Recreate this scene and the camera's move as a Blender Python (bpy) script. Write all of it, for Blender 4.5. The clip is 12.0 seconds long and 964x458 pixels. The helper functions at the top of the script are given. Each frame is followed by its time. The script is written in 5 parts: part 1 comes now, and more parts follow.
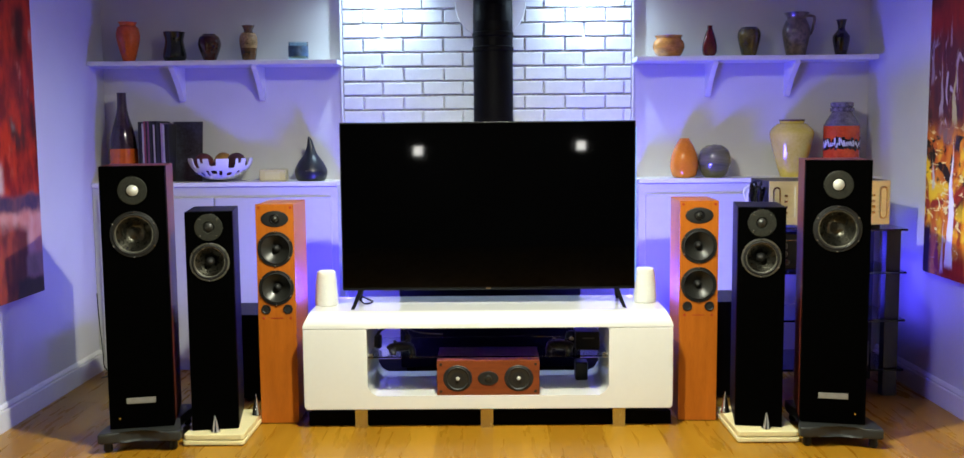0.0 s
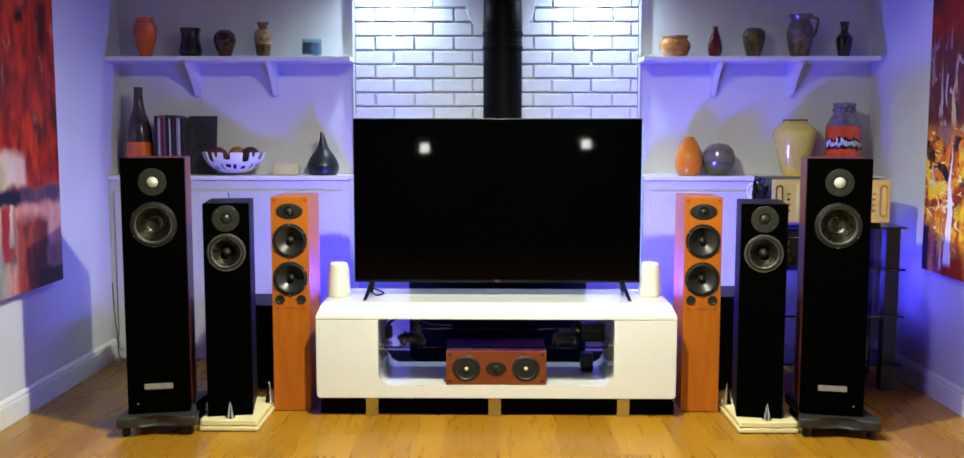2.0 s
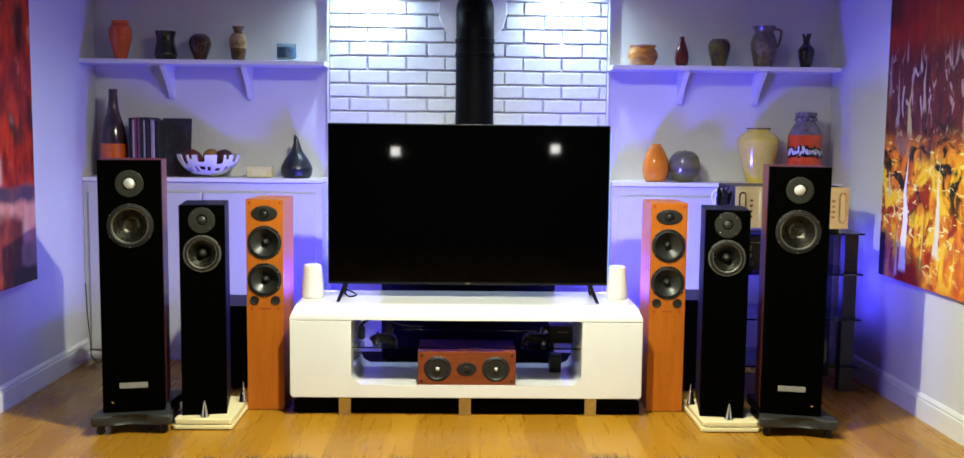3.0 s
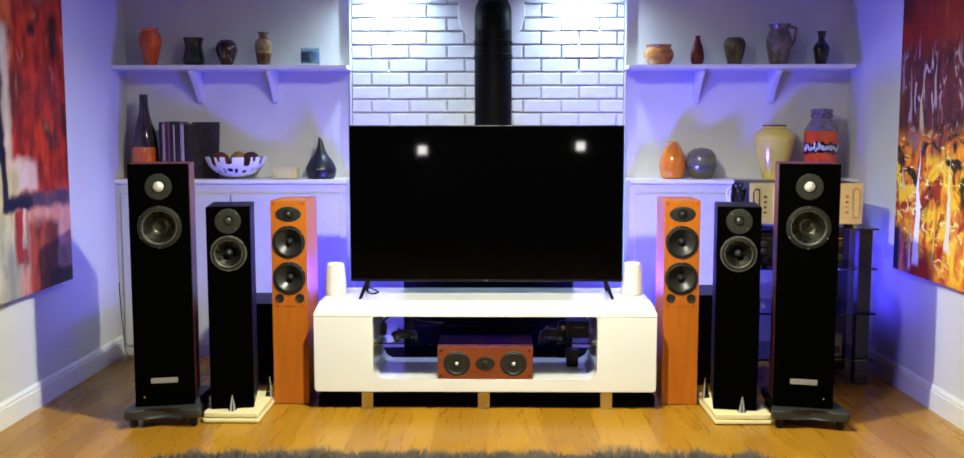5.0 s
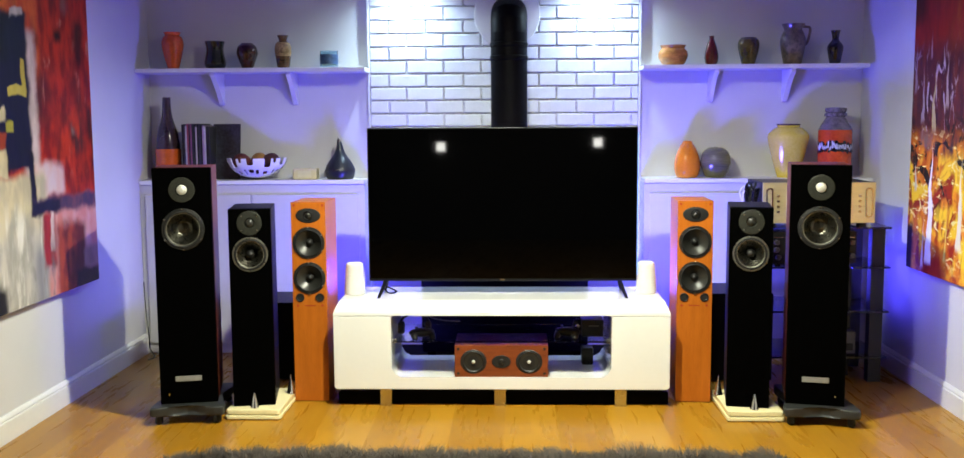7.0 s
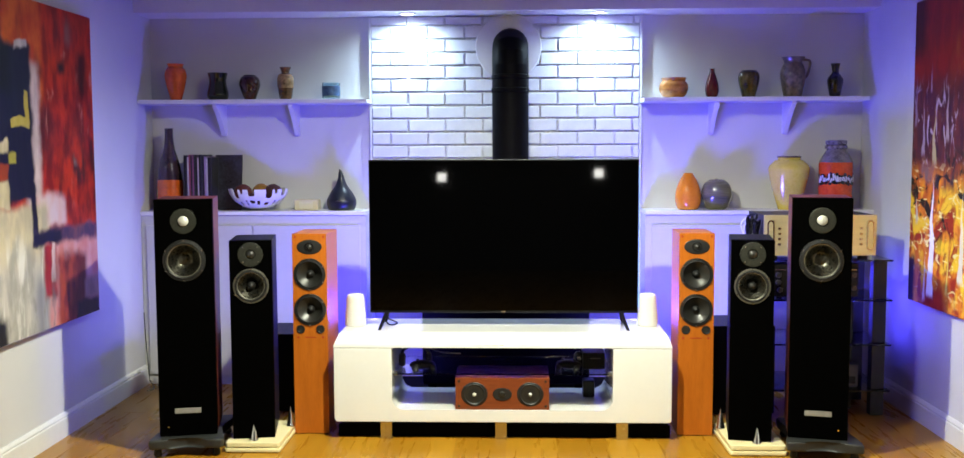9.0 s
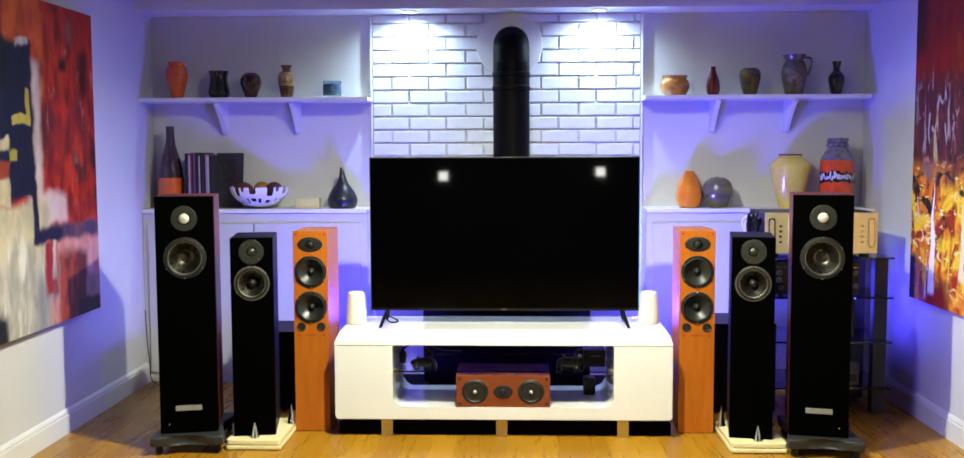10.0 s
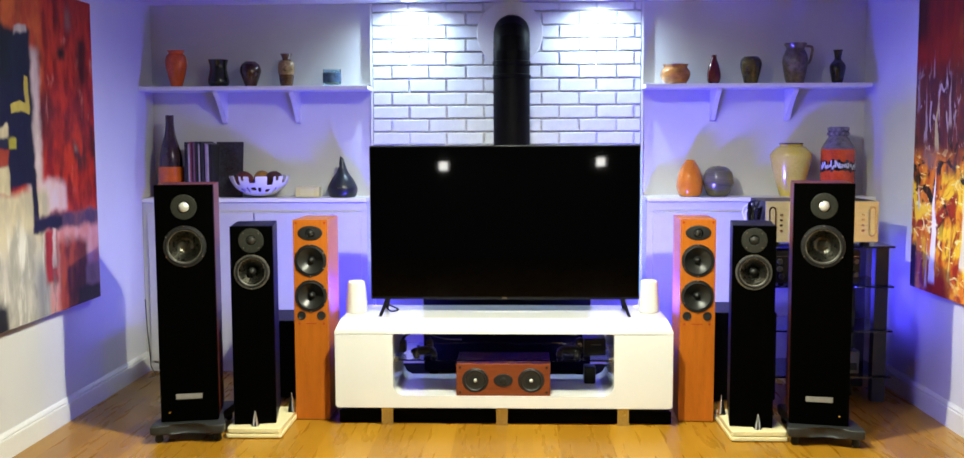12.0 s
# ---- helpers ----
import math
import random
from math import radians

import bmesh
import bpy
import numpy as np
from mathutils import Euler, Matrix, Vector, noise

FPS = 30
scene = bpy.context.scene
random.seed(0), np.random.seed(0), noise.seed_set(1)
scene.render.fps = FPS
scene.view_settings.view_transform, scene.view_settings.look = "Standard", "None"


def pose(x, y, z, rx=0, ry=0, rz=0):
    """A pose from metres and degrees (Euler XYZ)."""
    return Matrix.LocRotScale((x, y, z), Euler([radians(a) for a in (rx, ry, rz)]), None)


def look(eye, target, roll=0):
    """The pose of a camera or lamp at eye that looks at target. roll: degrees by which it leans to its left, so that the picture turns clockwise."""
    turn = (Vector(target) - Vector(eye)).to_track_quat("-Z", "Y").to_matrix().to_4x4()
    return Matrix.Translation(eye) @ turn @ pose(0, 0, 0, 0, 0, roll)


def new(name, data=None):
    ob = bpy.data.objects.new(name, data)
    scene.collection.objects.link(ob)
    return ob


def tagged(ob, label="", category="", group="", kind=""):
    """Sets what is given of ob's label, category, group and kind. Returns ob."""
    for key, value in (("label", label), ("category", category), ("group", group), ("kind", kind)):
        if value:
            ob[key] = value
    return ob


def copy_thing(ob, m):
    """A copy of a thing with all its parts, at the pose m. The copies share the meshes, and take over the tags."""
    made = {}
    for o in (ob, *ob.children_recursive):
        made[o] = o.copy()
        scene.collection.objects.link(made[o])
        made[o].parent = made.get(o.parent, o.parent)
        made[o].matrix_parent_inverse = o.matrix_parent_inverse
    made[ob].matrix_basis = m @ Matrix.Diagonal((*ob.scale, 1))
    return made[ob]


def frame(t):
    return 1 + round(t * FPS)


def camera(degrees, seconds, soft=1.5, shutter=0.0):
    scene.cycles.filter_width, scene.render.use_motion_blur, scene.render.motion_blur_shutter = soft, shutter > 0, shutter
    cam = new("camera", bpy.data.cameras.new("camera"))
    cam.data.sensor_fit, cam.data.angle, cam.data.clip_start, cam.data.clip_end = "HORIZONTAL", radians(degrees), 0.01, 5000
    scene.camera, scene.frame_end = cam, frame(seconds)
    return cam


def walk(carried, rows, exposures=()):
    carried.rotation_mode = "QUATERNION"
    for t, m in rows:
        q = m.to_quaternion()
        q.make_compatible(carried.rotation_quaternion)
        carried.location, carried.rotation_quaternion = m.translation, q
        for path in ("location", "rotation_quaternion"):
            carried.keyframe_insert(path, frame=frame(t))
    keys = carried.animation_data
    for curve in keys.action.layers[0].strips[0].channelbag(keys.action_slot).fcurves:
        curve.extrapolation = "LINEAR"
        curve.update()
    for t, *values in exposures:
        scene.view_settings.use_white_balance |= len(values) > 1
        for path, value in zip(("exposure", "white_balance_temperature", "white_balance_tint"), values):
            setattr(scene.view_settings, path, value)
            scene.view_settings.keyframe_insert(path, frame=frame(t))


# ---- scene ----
cam = camera(51.85, 12.0)
PATH = [
    (0, (0.011, -0.440, 1.350), (-0.0064, 1.5497, 1.1513), -0.50),
    (0.5, (0.019, -0.439, 1.326), (0.0092, 1.5518, 1.1336), -0.44),
    (1, (0.004, -0.463, 1.324), (-0.0189, 1.5273, 1.1296), -0.45),
    (1.5, (-0.019, -0.505, 1.337), (-0.0437, 1.4848, 1.1354), -0.31),
    (2, (-0.022, -0.556, 1.340), (-0.0437, 1.4336, 1.1385), 0.04),
    (2.5, (-0.032, -0.599, 1.341), (-0.0423, 1.3916, 1.1440), 0.25),
    (3, (-0.037, -0.662, 1.351), (0.0048, 1.3277, 1.1567), 0.64),
    (4.8, (0.027, -0.773, 1.366), (0.0401, 1.2172, 1.1701), 0.17),
    (5, (0.039, -0.788, 1.374), (0.0142, 1.2016, 1.1718), -0.03),
    (5.5, (0.049, -0.810, 1.398), (-0.0054, 1.1781, 1.1828), -0.32),
    (6, (0.059, -0.835, 1.405), (-0.0017, 1.1508, 1.1781), -0.30),
    (6.5, (0.057, -0.850, 1.422), (-0.0022, 1.1364, 1.1965), -0.23),
    (7, (0.061, -0.870, 1.421), (-0.0041, 1.1168, 1.2046), -0.34),
    (7.5, (0.059, -0.884, 1.425), (-0.0084, 1.1070, 1.2503), -0.27),
    (7.7, (0.057, -0.882, 1.434), (-0.0114, 1.1108, 1.2773), -0.25),
    (9.5, (0.060, -0.866, 1.434), (-0.0058, 1.1265, 1.2759), -0.20),
    (10, (0.065, -0.868, 1.423), (-0.0056, 1.1249, 1.2647), -0.22),
    (10.5, (0.058, -0.867, 1.428), (-0.0110, 1.1256, 1.2663), -0.19),
    (11, (0.056, -0.874, 1.424), (-0.0144, 1.1183, 1.2618), -0.26),
    (11.5, (0.061, -0.869, 1.419), (-0.0094, 1.1229, 1.2550), -0.25),
    (12, (0.064, -0.862, 1.410), (-0.0068, 1.1292, 1.2338), -0.22),
]
walk(cam, [(t, look(eye, target, roll)) for t, eye, target, roll in PATH],
     exposures=[(0, -0.34), (1.5, -0.32), (3, -0.22), (5, -0.12), (7, -0.08), (12, -0.06)])

# ---- world, lights, exposure ----
scene.view_settings.exposure = 0.0
world = bpy.data.worlds.new("night")
scene.world = world
world.use_nodes = True
world.node_tree.nodes["Background"].inputs[0].default_value = (0.02, 0.02, 0.03, 1)
world.node_tree.nodes["Background"].inputs[1].default_value = 0.1

WL, WR, FRONT, BACK, REAR, CEIL, SOFFIT = -2.228, 2.197, 5.11, 5.355, -2.6, 2.52, 2.262


def lamp(name, kind, m, power, color, **more):
    data = bpy.data.lights.new(name, kind)
    data.energy, data.color = power, color
    if kind == "AREA":
        data.shape = more.get("shape", "RECTANGLE")
        data.size, data.size_y = more["size"], more.get("size_y", more["size"])
        data.spread = radians(more.get("spread", 180))
    if kind == "SPOT":
        data.spot_size, data.spot_blend = radians(more["cone"]), more["blend"]
        data.shadow_soft_size = more["radius"]
    ob = new(name, data)
    ob.matrix_world = m
    return ob


WARM, COOL, BLUE = (0.97, 0.98, 0.78), (0.60, 0.82, 1.0), (0.075, 0.06, 1.0)
# two ceiling spots, hung a little below the ceiling
SPOT_Z = 2.44
CEILING_SPOTS = ((0.0, 2.78, 500), (0.64, 2.52, 95))
for kx, ky, power in CEILING_SPOTS:
    lamp("ceiling_spot_light", "SPOT", look((kx, ky, SPOT_Z), (kx, ky - 0.12, 0)), power, WARM, cone=179, blend=0.72, radius=0.035)
for sx in (-0.59, 0.56):
    lamp("niche_spot_light", "SPOT", look((sx, 5.19, SOFFIT - 0.012), (sx, 5.24, 0)), 66, COOL, cone=165, blend=1.0, radius=0.02)
# blue light strips behind the bench and the television
for sx in (-1, 1):
    lamp("strip_light_side", "AREA", look((sx * 0.64, 4.52, 0.56), (sx * 2.2, 4.75, 1.65)), 23 if sx < 0 else 40, BLUE, size=0.36, size_y=0.12)
    lamp("strip_light_bench", "AREA", look((sx * 0.60, 4.40, 0.44), (sx * 0.75, 5.1, 0.40)), 22, BLUE, size=0.3, size_y=0.03)
lamp("strip_light_back", "AREA", look((0, 4.22, 1.0), (0, 5.2, 1.0)), 5, BLUE, size=1.2, size_y=0.5)
lamp("strip_light_rack", "AREA", look((1.93, 4.70, 0.60), (2.2, 4.62, 0.66)), 3.0, BLUE, size=0.03, size_y=0.4)


# ---- materials ----
def mat(name, color, rough=0.5, metal=0.0, scale=20.0, var=0.12, bump=0.05, fine=8.0, coat=0.0, stretch=(1, 1, 1), tint=None, spec=0.5, rvar=0.08, island=0.0):
    """A surface with colour variation at two scales, relief and uneven gloss."""
    m = bpy.data.materials.new(name)
    m.use_nodes = True
    nt = m.node_tree
    b = nt.nodes["Principled BSDF"]
    co = nt.nodes.new("ShaderNodeTexCoord")
    mp = nt.nodes.new("ShaderNodeMapping")
    mp.inputs["Scale"].default_value = stretch
    nt.links.new(co.outputs["Object"], mp.inputs[0])
    n1, n2 = nt.nodes.new("ShaderNodeTexNoise"), nt.nodes.new("ShaderNodeTexNoise")
    n1.inputs["Scale"].default_value, n1.inputs["Detail"].default_value = scale, 4
    n2.inputs["Scale"].default_value, n2.inputs["Detail"].default_value = scale * fine, 3
    for n in (n1, n2):
        nt.links.new(mp.outputs[0], n.inputs["Vector"])
    mid = nt.nodes.new("ShaderNodeMix")
    mid.data_type = "FLOAT"
    mid.inputs[0].default_value = 0.35
    nt.links.new(n1.outputs[0], mid.inputs[2])
    nt.links.new(n2.outputs[0], mid.inputs[3])
    ramp = nt.nodes.new("ShaderNodeMix")
    ramp.data_type = "RGBA"
    lo = [max(0.0, c * (1 - var)) for c in color]
    hi = [min(1.0, c * (1 + var)) for c in (tint or color)]
    ramp.inputs[6].default_value, ramp.inputs[7].default_value = (*lo, 1), (*hi, 1)
    spread = nt.nodes.new("ShaderNodeMapRange")
    spread.inputs[1].default_value, spread.inputs[2].default_value = 0.3, 0.7
    nt.links.new(mid.outputs[0], spread.inputs[0])
    fac = spread.outputs[0]
    if island:
        info = nt.nodes.new("ShaderNodeObjectInfo")
        add = nt.nodes.new("ShaderNodeMath")
        add.operation = "MULTIPLY_ADD"
        add.inputs[1].default_value = island
        nt.links.new(info.outputs["Random"], add.inputs[0])
        nt.links.new(fac, add.inputs[2])
        sub = nt.nodes.new("ShaderNodeMath")
        sub.operation = "SUBTRACT"
        sub.use_clamp = True
        sub.inputs[1].default_value = island / 2
        nt.links.new(add.outputs[0], sub.inputs[0])
        fac = sub.outputs[0]
    nt.links.new(fac, ramp.inputs[0])
    nt.links.new(ramp.outputs[2], b.inputs["Base Color"])
    rr = nt.nodes.new("ShaderNodeMapRange")
    rr.inputs[3].default_value, rr.inputs[4].default_value = max(0.02, rough - rvar), min(1, rough + rvar)
    nt.links.new(mid.outputs[0], rr.inputs[0])
    nt.links.new(rr.outputs[0], b.inputs["Roughness"])
    b.inputs["Metallic"].default_value = metal
    b.inputs["Coat Weight"].default_value = coat
    b.inputs["Coat Roughness"].default_value = 0.08
    b.inputs["Specular IOR Level"].default_value = spec
    if bump:
        bp = nt.nodes.new("ShaderNodeBump")
        bp.inputs["Strength"].default_value, bp.inputs["Distance"].default_value = bump, 0.01
        nt.links.new(mid.outputs[0], bp.inputs["Height"])
        nt.links.new(bp.outputs[0], b.inputs["Normal"])
    return m


def glow(name, color, power):
    m = bpy.data.materials.new(name)
    m.use_nodes = True
    b = m.node_tree.nodes["Principled BSDF"]
    b.inputs["Base Color"].default_value = (*color, 1)
    b.inputs["Emission Color"].default_value = (*color, 1)
    b.inputs["Emission Strength"].default_value = power
    return m


def glass(name, color, rough=0.02):
    m = bpy.data.materials.new(name)
    m.use_nodes = True
    b = m.node_tree.nodes["Principled BSDF"]
    b.inputs["Base Color"].default_value = (*color, 1)
    b.inputs["Transmission Weight"].default_value = 1
    b.inputs["Roughness"].default_value = rough
    b.inputs["IOR"].default_value = 1.45
    return m


WALL = mat("white wall paint", (0.60, 0.60, 0.61), 0.6, scale=3, var=0.05, bump=0.10, fine=60)
DARKWALL = mat("dark wall paint", (0.05, 0.05, 0.055), 0.8, scale=4, var=0.1, bump=0.05)
# ceiling base colour set far below white to hold down bounced light
CEILING = mat("dimmed ceiling paint", (0.24, 0.24, 0.245), 0.7, scale=4, var=0.03, bump=0.05, fine=40)
TRIM = mat("white gloss trim paint", (0.70, 0.70, 0.69), 0.35, scale=5, var=0.04, bump=0.03)
CABINET = mat("white cabinet paint", (0.50, 0.50, 0.50), 0.4, scale=4, var=0.04, bump=0.03)
BRICK = mat("white painted brick", (0.68, 0.69, 0.70), 0.5, scale=25, var=0.06, bump=0.25, fine=5, island=0.5)
MORTAR = mat("painted mortar", (0.64, 0.64, 0.66), 0.9, scale=60, var=0.25, bump=0.4)
PLANK = mat("honey oak laminate", (0.315, 0.145, 0.009), 0.28, scale=2.2, var=0.05, bump=0.0, fine=2.2, stretch=(5, 0.7, 1), tint=(0.37, 0.184, 0.014), island=1.6, rvar=0.05, spec=0.25)
SEAM = mat("dark floor seam", (0.20, 0.088, 0.007), 0.7, scale=20)
GLOSSWHITE = mat("white gloss lacquer", (0.74, 0.745, 0.73), 0.12, scale=6, var=0.02, bump=0.0, coat=0.6, rvar=0.03)
CHROME = mat("brushed steel", (0.62, 0.61, 0.58), 0.25, 1.0, scale=30, var=0.08, bump=0.02)
BLACKVENEER = mat("black ash veneer", (0.0022, 0.0022, 0.0026), 0.45, scale=10, var=0.5, bump=0.06, stretch=(8, 8, 0.6), spec=0.12)
BLACKSATIN = mat("black satin baffle", (0.0004, 0.0004, 0.0004), 0.7, scale=30, var=0.4, bump=0.02, spec=0.012)
ROSEWOOD = mat("red rosewood veneer", (0.10, 0.018, 0.010), 0.35, scale=7, var=0.4, bump=0.03, stretch=(6, 6, 0.5), tint=(0.16, 0.03, 0.015), spec=0.3)
CHERRY = mat("orange cherry veneer", (0.38, 0.098, 0.007), 0.36, scale=5, var=0.10, bump=0.02, stretch=(7, 7, 0.6), tint=(0.44, 0.122, 0.010), spec=0.35)
CHERRYDARK = mat("red cherry veneer", (0.145, 0.030, 0.008), 0.40, scale=6, var=0.2, bump=0.02, stretch=(0.6, 7, 7), tint=(0.19, 0.044, 0.011))
CONE = mat("black polypropylene cone", (0.016, 0.016, 0.014), 0.36, scale=20, var=0.2, bump=0.02)
GREYCONE = mat("grey woven cone", (0.085, 0.082, 0.066), 0.28, 0.95, scale=60, var=0.25, bump=0.1)
RUBBER = mat("black rubber", (0.008, 0.008, 0.008), 0.55, scale=30, var=0.3, bump=0.03)
DRIVERFRAME = mat("satin grey driver frame", (0.09, 0.088, 0.072), 0.30, 0.75, scale=40, var=0.15, bump=0.02)
FACEPLATE = mat("grey green face plate", (0.020, 0.021, 0.016), 0.45, 0.2, scale=90, var=0.6, bump=0.04)
SILVERRING = mat("satin silver ring", (0.26, 0.255, 0.21), 0.36, 0.85, scale=40, var=0.1, bump=0.0)
BADGE = mat("brushed grey badge", (0.30, 0.30, 0.29), 0.55, 0.4, scale=30, var=0.15, bump=0.02)
DOME = mat("silver dome", (0.55, 0.55, 0.50), 0.35, 0.1, scale=30, var=0.08, bump=0.0)
SILVER = mat("polished silver", (0.75, 0.75, 0.74), 0.15, 1.0, scale=20, var=0.05, bump=0.0)
IVORY = mat("ivory lacquer", (0.80, 0.72, 0.42), 0.3, scale=12, var=0.06, bump=0.02)
PLINTHGREY = mat("dark grey plinth", (0.022, 0.024, 0.024), 0.5, scale=25, var=0.25, bump=0.06)
SCREEN = mat("black glass screen", (0.0004, 0.0004, 0.0005), 0.03, scale=3, var=0.2, bump=0.0, spec=0.22, rvar=0.01)
BLACKPLASTIC = mat("black plastic", (0.004, 0.004, 0.0045), 0.38, scale=30, var=0.3, bump=0.02, spec=0.3)
IRON = mat("black stove enamel", (0.0012, 0.001, 0.001), 0.6, scale=12, var=0.5, bump=0.05, spec=0.03)
FLUE = mat("black flue enamel", (0.004, 0.0037, 0.004), 0.5, scale=8, var=0.4, bump=0.03, spec=0.05)
CHAMPAGNE = mat("champagne brushed metal", (0.74, 0.66, 0.42), 0.30, 0.6, scale=14, var=0.08, bump=0.02, stretch=(0.5, 6, 6))
GLASS = glass("smoked glass", (0.25, 0.32, 0.34))
CLEARGLASS = glass("clear glass", (0.86, 0.95, 0.96))
FABRIC = mat("white mesh fabric", (0.62, 0.62, 0.60), 0.8, scale=150, var=0.08, bump=0.3)
RUGHAIR = mat("grey shag pile", (0.080, 0.066, 0.056), 0.95, scale=9, var=0.22, bump=0.0, fine=10)
WHITEPLASTIC = mat("white plastic", (0.75, 0.75, 0.74), 0.4, scale=10, var=0.03, bump=0.0)
EDGERED = mat("red trim", (0.30, 0.02, 0.01), 0.4, scale=15, var=0.2)
BLUEGLOW = glow("blue diode strip", (0.10, 0.06, 1.0), 6)
# emission that stands in for blue light caught beside the television
PALEGLOW = glow("pale blue wall glow", (0.22, 0.42, 1.0), 1.1)
LAMPGLOW = glow("white lamp lens", (0.93, 0.97, 1.0), 25)
WARMGLOW = glow("white lamp diffuser", (1.0, 0.98, 0.92), 55)


def ceramic(name, color, tint=None, scale=9, var=0.2, rough=0.12, stretch=(1, 1, 1)):
    return mat(name, color, rough, scale=scale, var=var, bump=0.03, coat=0.5, tint=tint, stretch=stretch, rvar=0.04)


# ---- builders ----
def part(name, bm, material, parent=None, label="", smooth=True, angle=35):
    me = bpy.data.meshes.new(name)
    bmesh.ops.recalc_face_normals(bm, faces=bm.faces)
    if smooth:
        lim = radians(angle)
        for f in bm.faces:
            f.smooth = True
        for e in bm.edges:
            e.smooth = len(e.link_faces) == 2 and e.calc_face_angle(0) < lim
    bm.to_mesh(me)
    bm.free()
    me.materials.append(material)
    ob = new(name, me)
    if smooth:
        ob.modifiers.new("weighted normals", "WEIGHTED_NORMAL").keep_sharp = True
    if parent is not None:
        ob.parent = parent
    if label:
        tagged(ob, label)
    return ob


def thing(name, at, label, category, group="", turn=0, kind=""):
    ob = new(name)
    ob.empty_display_size = 0.05
    ob.matrix_basis = pose(*at, 0, 0, turn)
    return tagged(ob, label, category, group, kind)


def box(x0, x1, y0, y1, z0, z1, bev=0.0, seg=2, bm=None):
    made = bmesh.new()
    bmesh.ops.create_cube(made, size=1)
    for v in made.verts:
        v.co = Vector(((x0 + x1) / 2 + v.co.x * (x1 - x0), (y0 + y1) / 2 + v.co.y * (y1 - y0), (z0 + z1) / 2 + v.co.z * (z1 - z0)))
    if bev:
        bmesh.ops.bevel(made, geom=made.edges[:], offset=bev, segments=seg, affect="EDGES", profile=0.5)
    return merged(bm, made) if bm is not None else made


def merged(bm, other):
    me = bpy.data.meshes.new("join")
    other.to_mesh(me)
    other.free()
    bm.from_mesh(me)
    bpy.data.meshes.remove(me)
    return bm


def lathe(profile, n=40, m=None, bm=None):
    """Turns (radius, height) pairs about the z axis; m then places the result."""
    made = bmesh.new()
    rings = []
    for r, z in profile:
        if r < 1e-5:
            rings.append([made.verts.new((0, 0, z))])
        else:
            rings.append([made.verts.new((r * math.cos(2 * math.pi * i / n), r * math.sin(2 * math.pi * i / n), z)) for i in range(n)])
    for a, b in zip(rings, rings[1:]):
        for i in range(n):
            j = (i + 1) % n
            if len(a) == 1 and len(b) == 1:
                continue
            if len(a) == 1:
                made.faces.new((a[0], b[i], b[j]))
            elif len(b) == 1:
                made.faces.new((a[i], a[j], b[0]))
            else:
                made.faces.new((a[i], a[j], b[j], b[i]))
    if m is not None:
        bmesh.ops.transform(made, matrix=m, verts=made.verts)
    return merged(bm, made) if bm is not None else made


def prism(points, axis, lo, hi, bev=0.0):
    """Extrudes a closed outline along an axis: x takes (y, z) pairs, y takes (x, z), z takes (x, y)."""
    made = bmesh.new()

    def at(p, d):
        return {"x": (d, p[0], p[1]), "y": (p[0], d, p[1]), "z": (p[0], p[1], d)}[axis]
    a = [made.verts.new(at(p, lo)) for p in points]
    b = [made.verts.new(at(p, hi)) for p in points]
    made.faces.new(a)
    made.faces.new(b[::-1])
    for i in range(len(points)):
        j = (i + 1) % len(points)
        made.faces.new((a[i], b[i], b[j], a[j]))
    if bev:
        bmesh.ops.bevel(made, geom=made.edges[:], offset=bev, segments=2, affect="EDGES", profile=0.5)
    return made


def smooth_profile(points, steps=6):
    """A rounder run of (radius, height) through the given ones."""
    p = [Vector(q) for q in points]
    out = []
    for i in range(len(p) - 1):
        a, b, c, d = p[max(i - 1, 0)], p[i], p[i + 1], p[min(i + 2, len(p) - 1)]
        for k in range(steps):
            t = k / steps
            q = 0.5 * ((2 * b) + (c - a) * t + (2 * a - 5 * b + 4 * c - d) * t * t + (3 * b - a - 3 * c + d) * t ** 3)
            out.append((max(q.x, 0.0005), q.y))
    out.append(points[-1])
    return out


def tube(points, radius, n=8, steps=6):
    """A round cord through the given places."""
    p = [Vector(q) for q in points]
    run = []
    for i in range(len(p) - 1):
        a, b, c, d = p[max(i - 1, 0)], p[i], p[i + 1], p[min(i + 2, len(p) - 1)]
        for k in range(steps):
            t = k / steps
            run.append(0.5 * ((2 * b) + (c - a) * t + (2 * a - 5 * b + 4 * c - d) * t * t + (3 * b - a - 3 * c + d) * t ** 3))
    run.append(p[-1])
    made = bmesh.new()
    rings = []
    for i, q in enumerate(run):
        way = (run[min(i + 1, len(run) - 1)] - run[max(i - 1, 0)]).normalized()
        side = way.cross(Vector((0.31, 0.17, 0.93))).normalized()
        up = side.cross(way)
        rings.append([made.verts.new(q + radius * (math.cos(2 * math.pi * k / n) * side + math.sin(2 * math.pi * k / n) * up)) for k in range(n)])
    for a, b in zip(rings, rings[1:]):
        for k in range(n):
            made.faces.new((a[k], a[(k + 1) % n], b[(k + 1) % n], b[k]))
    made.faces.new(rings[0])
    made.faces.new(rings[-1][::-1])
    return made


